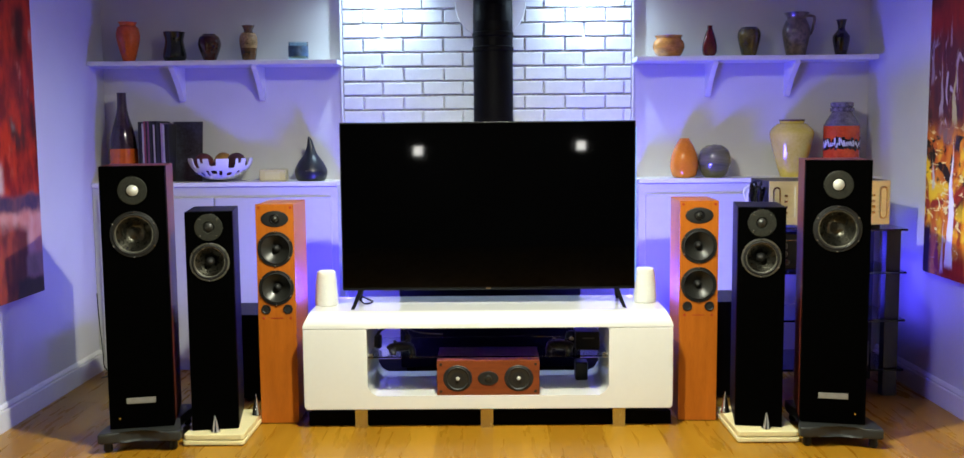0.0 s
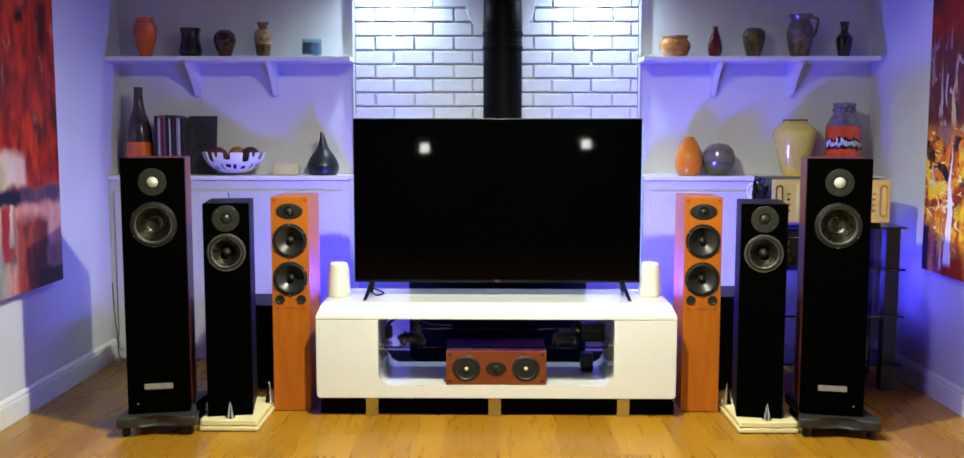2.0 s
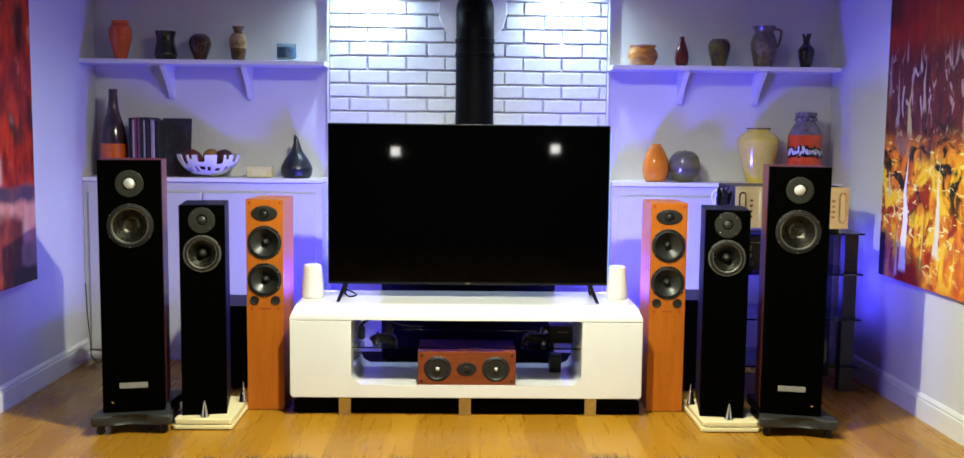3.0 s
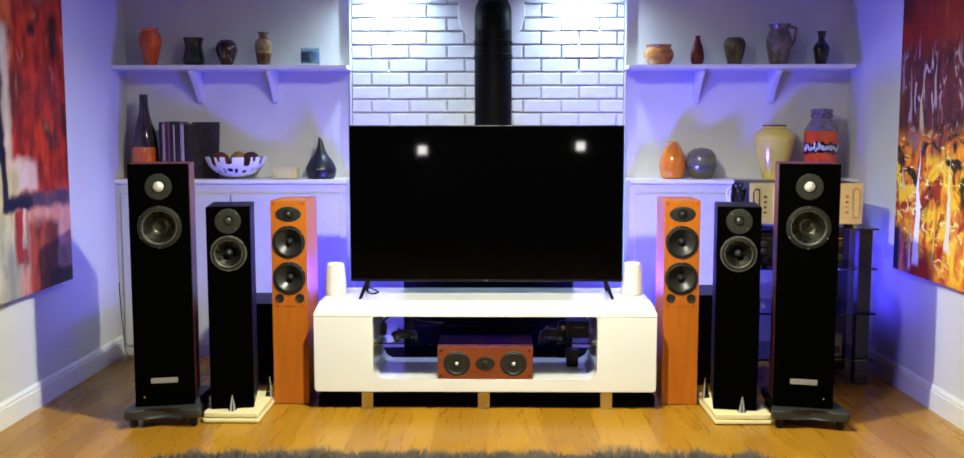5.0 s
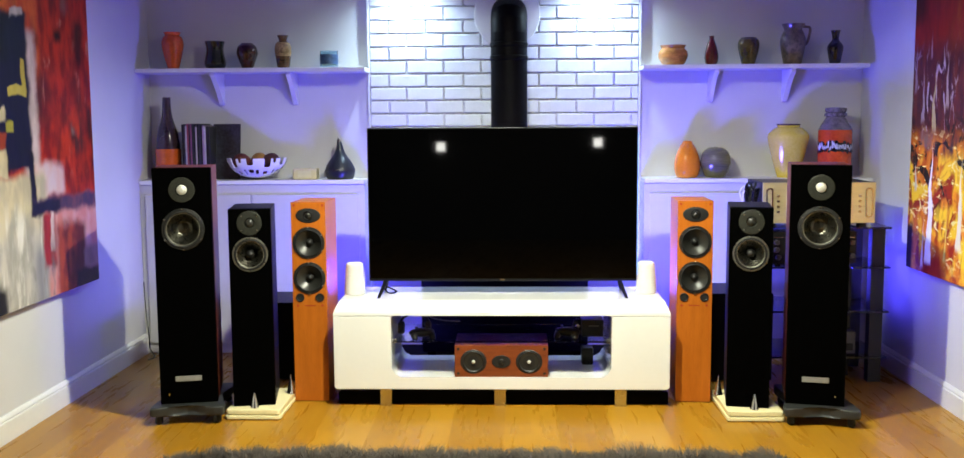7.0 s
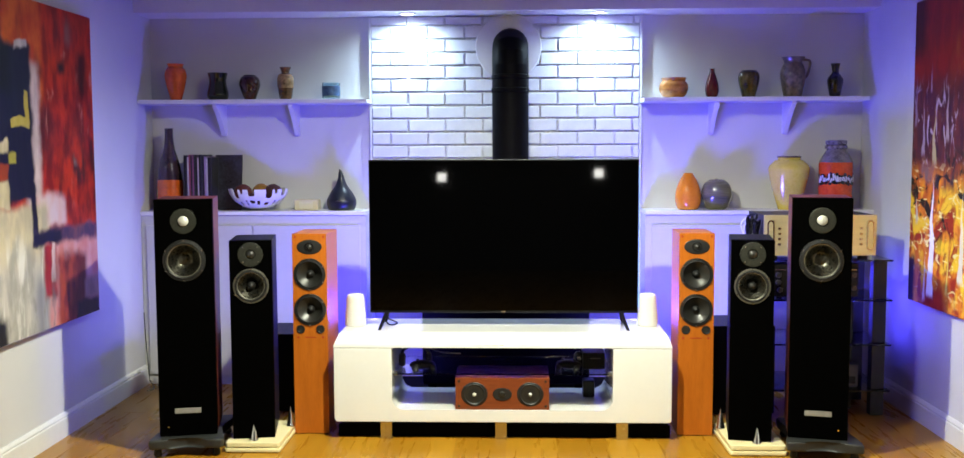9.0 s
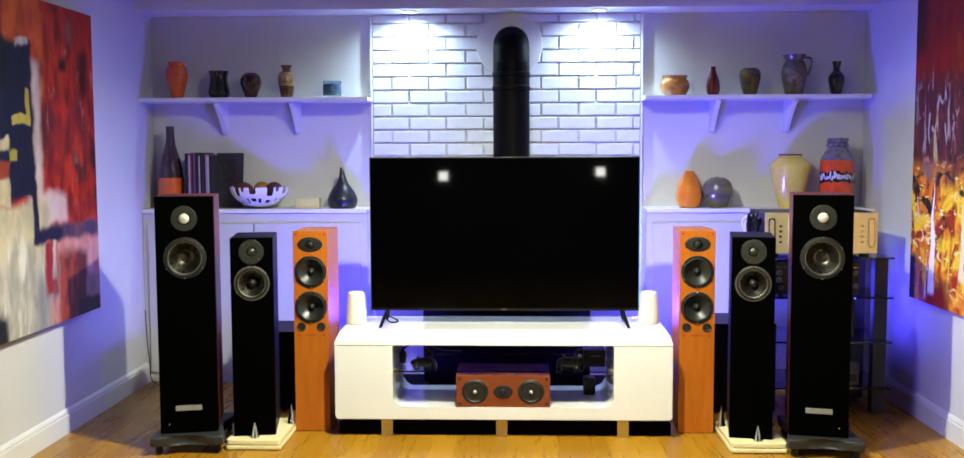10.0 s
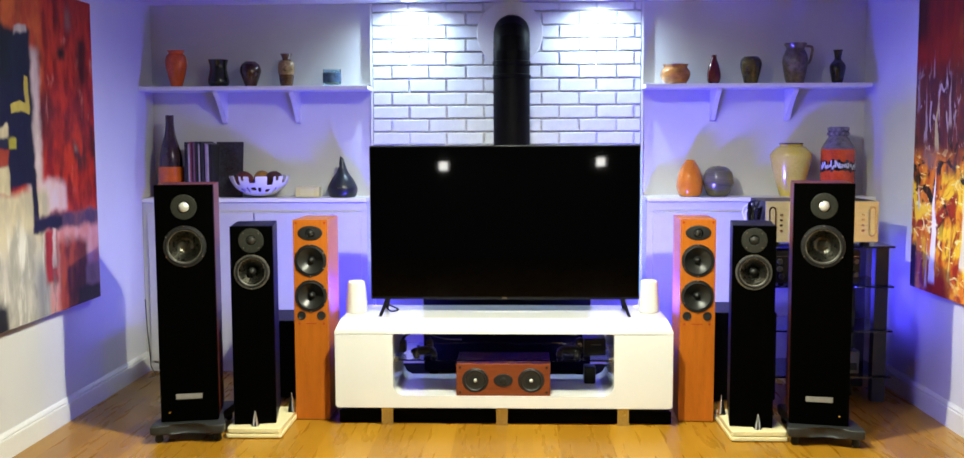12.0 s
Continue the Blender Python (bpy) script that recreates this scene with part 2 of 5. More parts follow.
def forward(x, y, z):
    """Places a turned shape so that its axis points at the room (towards -y)."""
    return Matrix.Translation((x, y, z)) @ Matrix.Rotation(radians(90), 4, "X")


# ---- the room ----
def structure(name, bm, material, label, smooth=False):
    return tagged(part(name, bm, material, None, "", smooth), label, name.split("_")[0], kind="structure")


floor = structure("floor", box(WL - 0.1, WR + 0.1, REAR - 0.1, BACK + 0.1, -0.1, -0.001), SEAM, "honey oak laminate plank floor, glossy under the lamps")
structure("wall_left", box(WL - 0.12, WL, REAR, BACK, -0.006, CEIL), WALL, "plain white painted plaster wall behind a red canvas")
structure("wall_right", box(WR, WR + 0.12, REAR, BACK, -0.006, CEIL), WALL, "plain white painted plaster wall behind a fiery canvas")
wall_back = structure("wall_back", box(WL - 0.12, WR + 0.12, BACK, BACK + 0.12, -0.006, CEIL), WALL, "white painted wall at the back of the alcoves")
structure("wall_rear", box(WL - 0.12, WR + 0.12, REAR - 0.12, REAR, -0.006, CEIL), DARKWALL, "plain dark painted wall closing the room")
structure("ceiling", box(WL - 0.12, WR + 0.12, REAR - 0.12, BACK + 0.12, CEIL, CEIL + 0.1), CEILING, "plain painted ceiling, greyed to cut bounced light")
structure("trim_fascia", box(WL, WR, 5.085, BACK, SOFFIT, CEIL - 0.001, 0.004), TRIM, "white painted boxed beam over the alcoves and bricks", True)
for side, x in (("left", WL), ("right", WR)):
    s = 1 if side == "left" else -1
    prof = [(x, 0.0), (x + s * 0.020, 0.0), (x + s * 0.020, 0.088), (x + s * 0.018, 0.094), (x + s * 0.011, 0.096), (x + s * 0.011, 0.100), (x + s * 0.016, 0.104), (x + s * 0.014, 0.112), (x + s * 0.006, 0.122), (x, 0.122)]
    structure("baseboard_" + side, prism(prof, "y", REAR, FRONT - 0.002), TRIM, "white moulded baseboard along the wall", True)


# ---- alcoves: shelves, brackets, cabinets ----
def wall_shelf(x0, x1, xs):
    t = thing("wall_shelf", ((x0 + x1) / 2, BACK, 1.747), "white painted wall shelf on two shaped brackets", "shelf", "alcove shelves")
    cx = (x0 + x1) / 2
    part("board", box(x0 - cx, x1 - cx, 5.105 - BACK, -0.001, -0.026, 0, 0.003), TRIM, t)
    for x in xs:
        d = BACK - 5.135
        out = [(-0.001, -0.027), (-d, -0.027), (-d, -0.044), (-d * 0.80, -0.070), (-d * 0.52, -0.122), (-d * 0.27, -0.180), (-d * 0.18, -0.212), (-0.001, -0.218)]
        part("bracket", prism(out, "x", x - cx - 0.014, x - cx + 0.014, 0.002), TRIM, t)
    return t


wall_shelf(WL + 0.002, -0.832, (-1.765, -1.302))
wall_shelf(0.828, 2.158, (1.268, 1.722))


def alcove_cabinet(x0, x1):
    cx, w = (x0 + x1) / 2, (x1 - x0) / 2
    t = thing("alcove_cabinet", (cx, FRONT, 0), "built-in white painted low cupboard with plain doors below a ledge", "cabinet", "alcove cupboards")
    part("body", box(-w, w, 0.0, BACK - FRONT - 0.002, 0.0, 1.044, 0.002), CABINET, t)
    part("ledge", box(-w, w, -0.014, BACK - FRONT - 0.002, 1.046, 1.071, 0.004), TRIM, t)
    for a, b in ((-w + 0.035, -0.004), (0.004, w - 0.035)):
        d = part("door", box(a, b, -0.018, -0.002, 0.065, 0.985, 0.004), CABINET, t)
        part("knob", lathe([(0.0, 0.022), (0.010, 0.020), (0.013, 0.012), (0.006, 0.005), (0.006, 0)], 14, forward(b - 0.05 if a < -0.1 else a + 0.05, -0.018, 0.60)), TRIM, d)
    return t


alcove_cabinet(WL + 0.002, -0.846)
alcove_cabinet(0.842, WR - 0.002)
for side, x in (("left", -0.846), ("right", 0.828)):
    structure("trim_" + side, box(x, x + 0.014, BACK - 0.035, BACK - 0.001, 0.0, SOFFIT - 0.001, 0.002), TRIM, "white painted upright strip beside the bricks", True)

# ---- things before the brick wall ----
def recessed_spot(x):
    t = thing("recessed_spotlight", (x, 5.19, SOFFIT), "small round recessed ceiling spotlight, lit bright white", "spotlight", "niche spotlights")
    part("ring", lathe([(0.036, -0.001), (0.050, -0.001), (0.052, -0.005), (0.046, -0.009), (0.037, -0.007), (0.036, -0.001)], 32), TRIM, t)
    part("lens", lathe([(0, -0.004), (0.035, -0.004)], 32), LAMPGLOW, t)


for sx in (-0.59, 0.56):
    recessed_spot(sx)
for kx, ky, power in CEILING_SPOTS:
    t = thing("ceiling_spotlight", (kx, ky, CEIL), "white ceiling spotlight on a short stem, lit warm white", "spotlight", "ceiling spotlights")
    part("ceiling_rose", lathe([(0.0, -0.022), (0.040, -0.022), (0.046, -0.016), (0.046, 0.0)], 32), TRIM, t)
    part("stem", lathe([(0.008, -0.030), (0.008, -0.020)], 12), TRIM, t)
    h = part("head", lathe([(0.0, -0.028), (0.030, -0.030), (0.040, -0.041), (0.043, -0.076), (0.038, -0.076), (0.036, -0.056)], 32), TRIM, t)
    part("lens", lathe([(0, -0.058), (0.036, -0.058)], 32), LAMPGLOW, h)


def stove_with_flue():
    t = thing("wood_stove", (0.005, 5.0, 0), "black cast iron wood stove hidden behind the television", "stove")
    part("body", box(-0.475, 0.475, -0.30, 0.26, 0.10, 0.80, 0.015), IRON, t)
    part("top_plate", box(-0.49, 0.49, -0.31, 0.27, 0.80, 0.825, 0.006), IRON, t)
    for x in (-0.42, 0.42):
        for y in (-0.25, 0.2):
            part("leg", box(x - 0.025, x + 0.025, y - 0.025, y + 0.025, 0.058, 0.10, 0.006), IRON, t)
    f = thing("flue_pipe", (0.032, 5.075, 0.825), "black enamelled stove flue pipe with an elbow into the wall", "flue")
    r, zc = 0.108, 1.225
    part("pipe", lathe([(r, 0), (r, 1.112)], 48), FLUE, f)
    for z in (1.043, 0.965):
        part("joint_ring", lathe([(r, z - 0.014), (r + 0.005, z - 0.010), (r + 0.005, z + 0.010), (r, z + 0.014)], 48), FLUE, f)
    # elbow in four mitred segments, turning from upright to the wall
    bm = bmesh.new()
    rings = []
    bend = 0.125
    for k in range(5):
        a = radians(22.5 * k)
        c = Vector((0, bend - bend * math.cos(a), 1.112 + bend * math.sin(a)))
        out, side = Vector((0, -math.cos(a), math.sin(a))), Vector((1, 0, 0))
        rings.append([bm.verts.new(c + r * (math.cos(2 * math.pi * i / 48) * side + math.sin(2 * math.pi * i / 48) * out)) for i in range(48)])
    c2 = [bm.verts.new(v.co + Vector((0, BACK - 5.075 - bend - 0.01, 0))) for v in rings[-1]]
    rings.append(c2)
    for a, b in zip(rings, rings[1:]):
        for i in range(48):
            bm.faces.new((a[i], a[(i + 1) % 48], b[(i + 1) % 48], b[i]))
    part("elbow", bm, FLUE, f, angle=15)
    part("wall_plate", lathe([(0.09, 0.006), (0.2, 0.006), (0.203, 0.003), (0.203, 0)], 56, forward(-0.012, BACK - 5.075 - 0.041, 1.245)), TRIM, f, "round white wall plate")


stove_with_flue()
# added slab: blocks strip light and gives the floor under the bench its shade
t = thing("hearth_slab", (0.0, 4.75, 0), "low black slab added under bench and stove to keep the floor dark", "hearth")
part("slab", box(-0.83, 0.83, -0.725, 0.35, 0.0, 0.058, 0.004), IRON, t)
part("front_strip", box(-0.832, 0.832, -0.735, -0.726, 0.0, 0.062, 0.002), IRON, t)


def television():
    t = thing("television", (-0.001, 4.185, 0.532), "large black flat screen television, switched off, on two splayed feet", "television")
    h0, h1 = 0.068, 0.857
    part("cabinet", box(-0.668, 0.668, 0.022, 0.065, h0 + 0.08, h1 - 0.18, 0.012), BLACKPLASTIC, t)
    part("frame", box(-0.689, 0.689, 0.004, 0.024, h0, h1, 0.003), BLACKPLASTIC, t)
    part("screen", box(-0.683, 0.683, 0.0, 0.006, h0 + 0.014, h1 - 0.006, 0.0), SCREEN, t, smooth=False)
    part("logo_mark", box(-0.012, 0.012, 0.0005, 0.004, h0 + 0.004, h0 + 0.011), SILVER, t)
    for s in (-1, 1):
        o = [(s * 0.612, h0 + 0.01), (s * 0.590, h0 + 0.01), (s * 0.618, 0.0), (s * 0.634, 0.0)]
        bm = bmesh.new()
        for (ya, yb) in ((-0.125, -0.01), (0.03, 0.16)):
            y_lo, y_hi = (ya, 0.012) if ya < 0 else (yb, 0.018)
            a = [bm.verts.new((x, 0.012 if z > 0.01 else y_lo, z)) for x, z in o]
            b = [bm.verts.new((x, 0.03 if z > 0.01 else y_lo + (0.022 if ya < 0 else -0.022), z)) for x, z in o]
            bm.faces.new(a)
            bm.faces.new(b[::-1])
            for i in range(4):
                bm.faces.new((a[i], b[i], b[(i + 1) % 4], a[(i + 1) % 4]))
        part("foot", bm, BLACKPLASTIC, t)
    bm = bmesh.new()
    for s in (-1, 1):
        box(s * 0.664 - 0.004, s * 0.664 + 0.004, 0.026, 0.034, h0 + 0.1, h1 - 0.06, bm=bm)
    box(-0.65, 0.65, 0.026, 0.034, h1 - 0.05, h1 - 0.042, bm=bm)
    part("light_strip", bm, BLUEGLOW, t, "blue glowing diode strip")
    # added glowing sliver imitates strip light caught on the trim at this edge
    part("edge_glow", box(0.6905, 0.6955, 0.020, 0.030, h0 + 0.03, h1 - 0.03), PALEGLOW, t, "pale blue glowing strip standing in for lit trim beside one edge")


television()


def tv_stand():
    y0, d = 3.944, 0.47
    t = thing("tv_stand", (-0.006, y0, 0), "white high-gloss television bench with rounded edges and open middle", "tv bench")
    w, wi = 0.834, 0.545
    rr, zb = 0.045, 0.155
    shell = [(-w, 0.4635), (-w, 0.104), (-w + 0.012, 0.092), (w - 0.012, 0.092), (w, 0.104), (w, 0.4635), (wi, 0.4635)]
    shell += [(wi - rr + rr * math.cos(radians(q)), zb + rr - rr * math.sin(radians(q))) for q in range(0, 91, 15)]
    shell += [(-wi + rr - rr * math.sin(radians(q)), zb + rr - rr * math.cos(radians(q))) for q in range(0, 91, 15)]
    shell += [(-wi, 0.4635)]
    part("body", prism(shell, "y", 0.0, d, 0.006), GLOSSWHITE, t)
    # top slab with a soft sloping front and ends
    prof = [(0.0, 0.466), (d, 0.466), (d, 0.532), (0.09, 0.532), (0.05, 0.527), (0.022, 0.513), (0.005, 0.494), (0.0, 0.480)]
    top = prism(prof, "x", -w, w)
    for v in top.verts:
        k = max(0.0, (v.co.z - 0.475) / 0.057)
        v.co.x *= 1 - 0.03 * k
    part("top", top, GLOSSWHITE, t, angle=50)
    # rounded inner corners of the opening
    for s in (-1, 1):
        z = 0.4655
        arc = [(s * (wi - 0.0005), z)] + [(s * (wi - 0.014 + 0.014 * math.sin(q)), z - 0.014 + 0.014 * math.cos(q)) for q in [radians(90 - 15 * i) for i in range(7)]]
        part("corner_fillet", prism(arc, "y", 0.004, d - 0.002), GLOSSWHITE, t)
    part("glass_shelf", box(-wi + 0.002, wi - 0.002, 0.02, d - 0.03, 0.326, 0.333, 0.001), CLEARGLASS, t, "clear glass shelf")
    for s in (-1, 1):
        for y in (0.04, 0.33):
            part("shelf_pin", box(s * (wi - 0.012) - 0.012, s * (wi - 0.012) + 0.012, y, y + 0.016, 0.318, 0.342, 0.003), CHROME, t)
    for x in (-0.578, -0.006, 0.594):
        for y, z in ((0.025, 0.0), (0.38, 0.0585)):
            part("foot", box(x - 0.029, x + 0.029, y, y + 0.04, z, 0.092, 0.002), CHROME, t)
    part("light_strip", box(-0.5, 0.5, d - 0.02, d - 0.01, 0.448, 0.456), BLUEGLOW, t, "blue glowing diode strip")


tv_stand()


def driver(t, x, y, z, r, cone=CONE, frame_mat=DRIVERFRAME, plug=True, ring=0.12, deep=0.42, trim=False):
    d = part("driver_frame", lathe([(r * (1 - ring), 0.002), (r * (1 - ring * 0.8), 0.006), (r * 0.97, 0.006), (r, 0.003), (r, 0.0)], 48, forward(x, y, z)), frame_mat, t)
    ri = r * (1 - ring)
    part("surround", lathe([(ri, 0.003), (ri * 0.96, 0.008), (ri * 0.90, 0.009), (ri * 0.85, 0.005), (ri * 0.83, 0.001)], 48, forward(x, y, z)), RUBBER, d)
    part("cone", lathe([(ri * 0.84, 0.002), (ri * 0.70, -0.22 * deep * ri), (ri * 0.52, -0.55 * deep * ri), (ri * 0.36, -0.85 * deep * ri), (ri * 0.22, -deep * ri)], 48, forward(x, y, z)), cone, d)
    if trim:
        part("trim_ring", lathe([(ri * 0.80, -0.004), (ri * 0.815, 0.004), (ri * 0.845, 0.005), (ri * 0.86, 0.002)], 48, forward(x, y, z)), SILVERRING, d, "silver ring round the cone")
    if plug:
        part("dust_cap", lathe([(ri * 0.25, -deep * ri), (ri * 0.24, -0.018), (ri * 0.17, -0.008), (ri * 0.08, -0.003), (0, -0.001)], 28, forward(x, y, z)), RUBBER, d)
    else:
        part("dust_cap", lathe([(ri * 0.40, -0.78 * deep * ri), (ri * 0.3, -0.86 * deep * ri), (ri * 0.15, -0.80 * deep * ri), (0, -0.77 * deep * ri)], 32, forward(x, y, z)), cone, d)
    for k in range(6):
        a = radians(60 * k + 30)
        part("screw", lathe([(0.0, 0.010), (0.0038, 0.009), (0.0048, 0.005)], 8, forward(x + 0.965 * r * math.cos(a), y, z + 0.965 * r * math.sin(a))), SILVER, d)
    return d


def orange_speaker(x):
    t = thing("floor_speaker", (x, 4.05, 0), "slim orange cherry floor-standing loudspeaker with two black woofers", "loudspeaker", "orange speakers")
    part("cabinet", box(-0.087, 0.087, 0.034, 0.30, 0.004, 1.022, 0.003), CHERRY, t)
    baffle_with_wells(t, 0.087, 0.034, 0.004, 1.022, CHERRY, [(0, 0.817, 0.070), (0, 0.638, 0.070)])
    e = part("tweeter_plate", scaled(lathe([(0.0, 0.004), (0.055, 0.004), (0.060, 0.002), (0.060, 0)], 48), (1.05, 0.62, 1), forward(0, 0, 0.955)), RUBBER, t, "oval black tweeter plate")
    part("tweeter_ring", lathe([(0.017, 0.004), (0.021, 0.008), (0.025, 0.004)], 32, forward(0, 0, 0.955)), BLACKPLASTIC, e)
    part("dome", lathe([(0.0165, 0.003), (0.013, 0.009), (0.007, 0.013), (0, 0.014)], 24, forward(0, 0, 0.955)), CONE, e)
    for z in (0.817, 0.638):
        driver(t, 0, 0, z, 0.081, frame_mat=RUBBER, ring=0.10)
    for s in (-1, 1):
        part("port", lathe([(0.0, 0.0012), (0.014, 0.0012), (0.017, 0.004), (0.0215, 0.0035), (0.0225, 0.0)], 28, forward(s * 0.050, 0, 0.538)), RUBBER, t)
        for z in (0.497, 1.006):
            part("grille_peg", lathe([(0, 0.001), (0.005, 0.001), (0.006, 0.0)], 10, forward(s * (0.062 if z < 0.6 else 0.072), -0.0005, z)), EDGERED, t)
    part("badge", box(-0.028, 0.028, -0.001, 0.002, 0.495, 0.499), EDGERED, t)
    part("base_plate", box(-0.082, 0.082, 0.006, 0.29, 0.0, 0.004), BLACKPLASTIC, t)
    return t


def scaled(bm, s, m):
    bmesh.ops.transform(bm, matrix=m @ Matrix.Diagonal((*s, 1)), verts=bm.verts)
    return bm


def baffle_with_wells(t, w, depth, z0, z1, material, holes, x_off=0.0):
    """A front board with round openings: strips between the openings, each ring joined to a square."""
    bm = bmesh.new()
    n = 48
    hs = sorted(holes, key=lambda q: q[1])
    cuts = [z0]
    for hx, hz, hr in hs:
        cuts += [hz - hr * 1.08, hz + hr * 1.08]
    cuts.append(z1)
    for i in range(0, len(cuts) - 1, 2):
        if cuts[i + 1] - cuts[i] > 1e-4:
            quad = [bm.verts.new((x, 0, z)) for x, z in ((-w, cuts[i]), (w, cuts[i]), (w, cuts[i + 1]), (-w, cuts[i + 1]))]
            bm.faces.new(quad)
    for hx, hz, hr in hs:
        lo, hi = hz - hr * 1.08, hz + hr * 1.08
        outer, inner, deep = [], [], []
        for k in range(n):
            a = 2 * math.pi * (k + 0.5) / n
            c, s = math.cos(a), math.sin(a)
            # a square point on the strip's rim in this direction
            f = min((w - hx if c > 0 else w + hx) / max(abs(c), 1e-6), hr * 1.08 / max(abs(s), 1e-6))
            outer.append(bm.verts.new((hx + f * c, 0, hz + f * s)))
            inner.append(bm.verts.new((hx + hr * c, 0, hz + hr * s)))
            deep.append(bm.verts.new((hx + hr * c, depth - 0.001, hz + hr * s)))
        for k in range(n):
            j = (k + 1) % n
            bm.faces.new((outer[k], outer[j], inner[j], inner[k]))
            bm.faces.new((inner[k], inner[j], deep[j], deep[k]))
        for cx, cz in ((w, hi), (w, lo), (-w, hi), (-w, lo)):
            near = sorted(outer, key=lambda v: (v.co.x - cx) ** 2 + (v.co.z - cz) ** 2)[:2]
            if all((v.co - Vector((cx, 0, cz))).length > 1e-4 for v in near):
                bm.faces.new((near[0], near[1], bm.verts.new((cx, 0, cz))))
    # rim of the board
    for (xa, za, xb, zb) in ((-w, z0, w, z0), (w, z0, w, z1), (w, z1, -w, z1), (-w, z1, -w, z0)):
        bm.faces.new([bm.verts.new(q) for q in ((xa, 0, za), (xb, 0, zb), (xb, depth, zb), (xa, depth, za))])
    bmesh.ops.remove_doubles(bm, verts=bm.verts, dist=1e-5)
    return part("baffle", bm, material, t, smooth=False)


def small_speaker(x, label, turn):
    t = thing("floor_speaker", (x, 3.80, 0.050), label, "loudspeaker", "small black speakers", turn)
    w = 0.099
    part("cabinet", box(-w, w, 0.050, 0.36, 0.0, 0.959, 0.002), BLACKVENEER, t)
    baffle_with_wells(t, w, 0.050, 0.0, 0.959, BLACKSATIN, [(0, 0.742, 0.075), (0, 0.893, 0.025)])
    p = part("tweeter_plate", lathe([(0.022, -0.004), (0.026, 0.003), (0.055, 0.004), (0.059, 0.002), (0.059, 0)], 48, forward(0, 0, 0.893)), FACEPLATE, t, "round grey tweeter plate")
    part("dome", lathe([(0.022, -0.004), (0.017, 0.003), (0.009, 0.007), (0, 0.008)], 28, forward(0, 0, 0.893)), CONE, p)
    for k in range(4):
        a = radians(45 + 90 * k)
        part("screw", lathe([(0, 0.006), (0.003, 0.0055), (0.004, 0.004)], 8, forward(0.05 * math.cos(a), 0, 0.893 + 0.05 * math.sin(a))), SILVER, p)
    driver(t, 0, 0, 0.742, 0.084, cone=GREYCONE, frame_mat=SILVERRING, ring=0.09, deep=0.55, trim=True)
    return t


def cone_plinth(x, s):
    """The pale stand under a small speaker with its polished cones; s is the side of the inner cone."""
    t = thing("speaker_plinth", (x, 3.72, 0), "ivory lacquered speaker plinth with three polished metal cones", "speaker stand", "ivory plinths")
    pts = [(-0.125, 0.0), (0.125, 0.0), (0.135, 0.01), (0.135, 0.40), (0.12, 0.41), (-0.12, 0.41), (-0.135, 0.40), (-0.135, 0.01)]
    part("lower_plate", prism(pts, "z", 0.004, 0.022, 0.004), IVORY, t)
    part("upper_plate", prism([(px * 0.97, 0.006 + py * 0.97) for px, py in pts], "z", 0.026, 0.049, 0.004), IVORY, t)
    part("spacer", box(-0.11, 0.11, 0.03, 0.38, 0.0, 0.030), BLACKPLASTIC, t)
    for px, py in ((0.0, 0.045), (s * 0.118, 0.30), (-s * 0.118, 0.30)):
        part("cone", lathe([(0.0, 0.152 if py > 0.1 else 0.128), (0.003, 0.146 if py > 0.1 else 0.122), (0.018, 0.062), (0.021, 0.056), (0.021, 0.049)], 24, Matrix.Translation((px, py, 0))), SILVER, t)


def big_speaker(x, label, s):
    t = thing("floor_speaker", (x, 3.70, 0.092), label, "loudspeaker", "tall black speakers", 12.5 * s)
    w = 0.1315
    h = 1.120
    part("cabinet", box(-w, w, 0.066, 0.37, 0.0, h, 0.003), ROSEWOOD, t, "dark red rosewood cabinet")
    baffle_with_wells(t, w, 0.066, 0.0, h, BLACKSATIN, [(0, 0.833, 0.088), (0, 1.018, 0.024)])
    p = part("tweeter_plate", lathe([(0.024, -0.002), (0.028, 0.003), (0.055, 0.004), (0.059, 0.002), (0.059, 0)], 48, forward(0, 0, 1.018)), FACEPLATE, t, "round grey tweeter plate")
    part("dome", lathe([(0.024, -0.002), (0.022, 0.008), (0.014, 0.015), (0, 0.017)], 28, forward(0, 0, 1.018)), DOME, p, "pale silver dome")
    driver(t, 0, 0, 0.833, 0.098, cone=GREYCONE, frame_mat=RUBBER, plug=False, ring=0.07, deep=0.62, trim=True)
    part("badge", box(-0.060, 0.060, -0.004, 0.001, 0.107, 0.132, 0.0015), BADGE, t, "silver name badge with plain bar")
    part("toggle", lathe([(0, 0.004), (0.004, 0.004), (0.004, 0)], 10, forward(-s * 0.09, 0, 0.045)), SILVER, t)
    return t


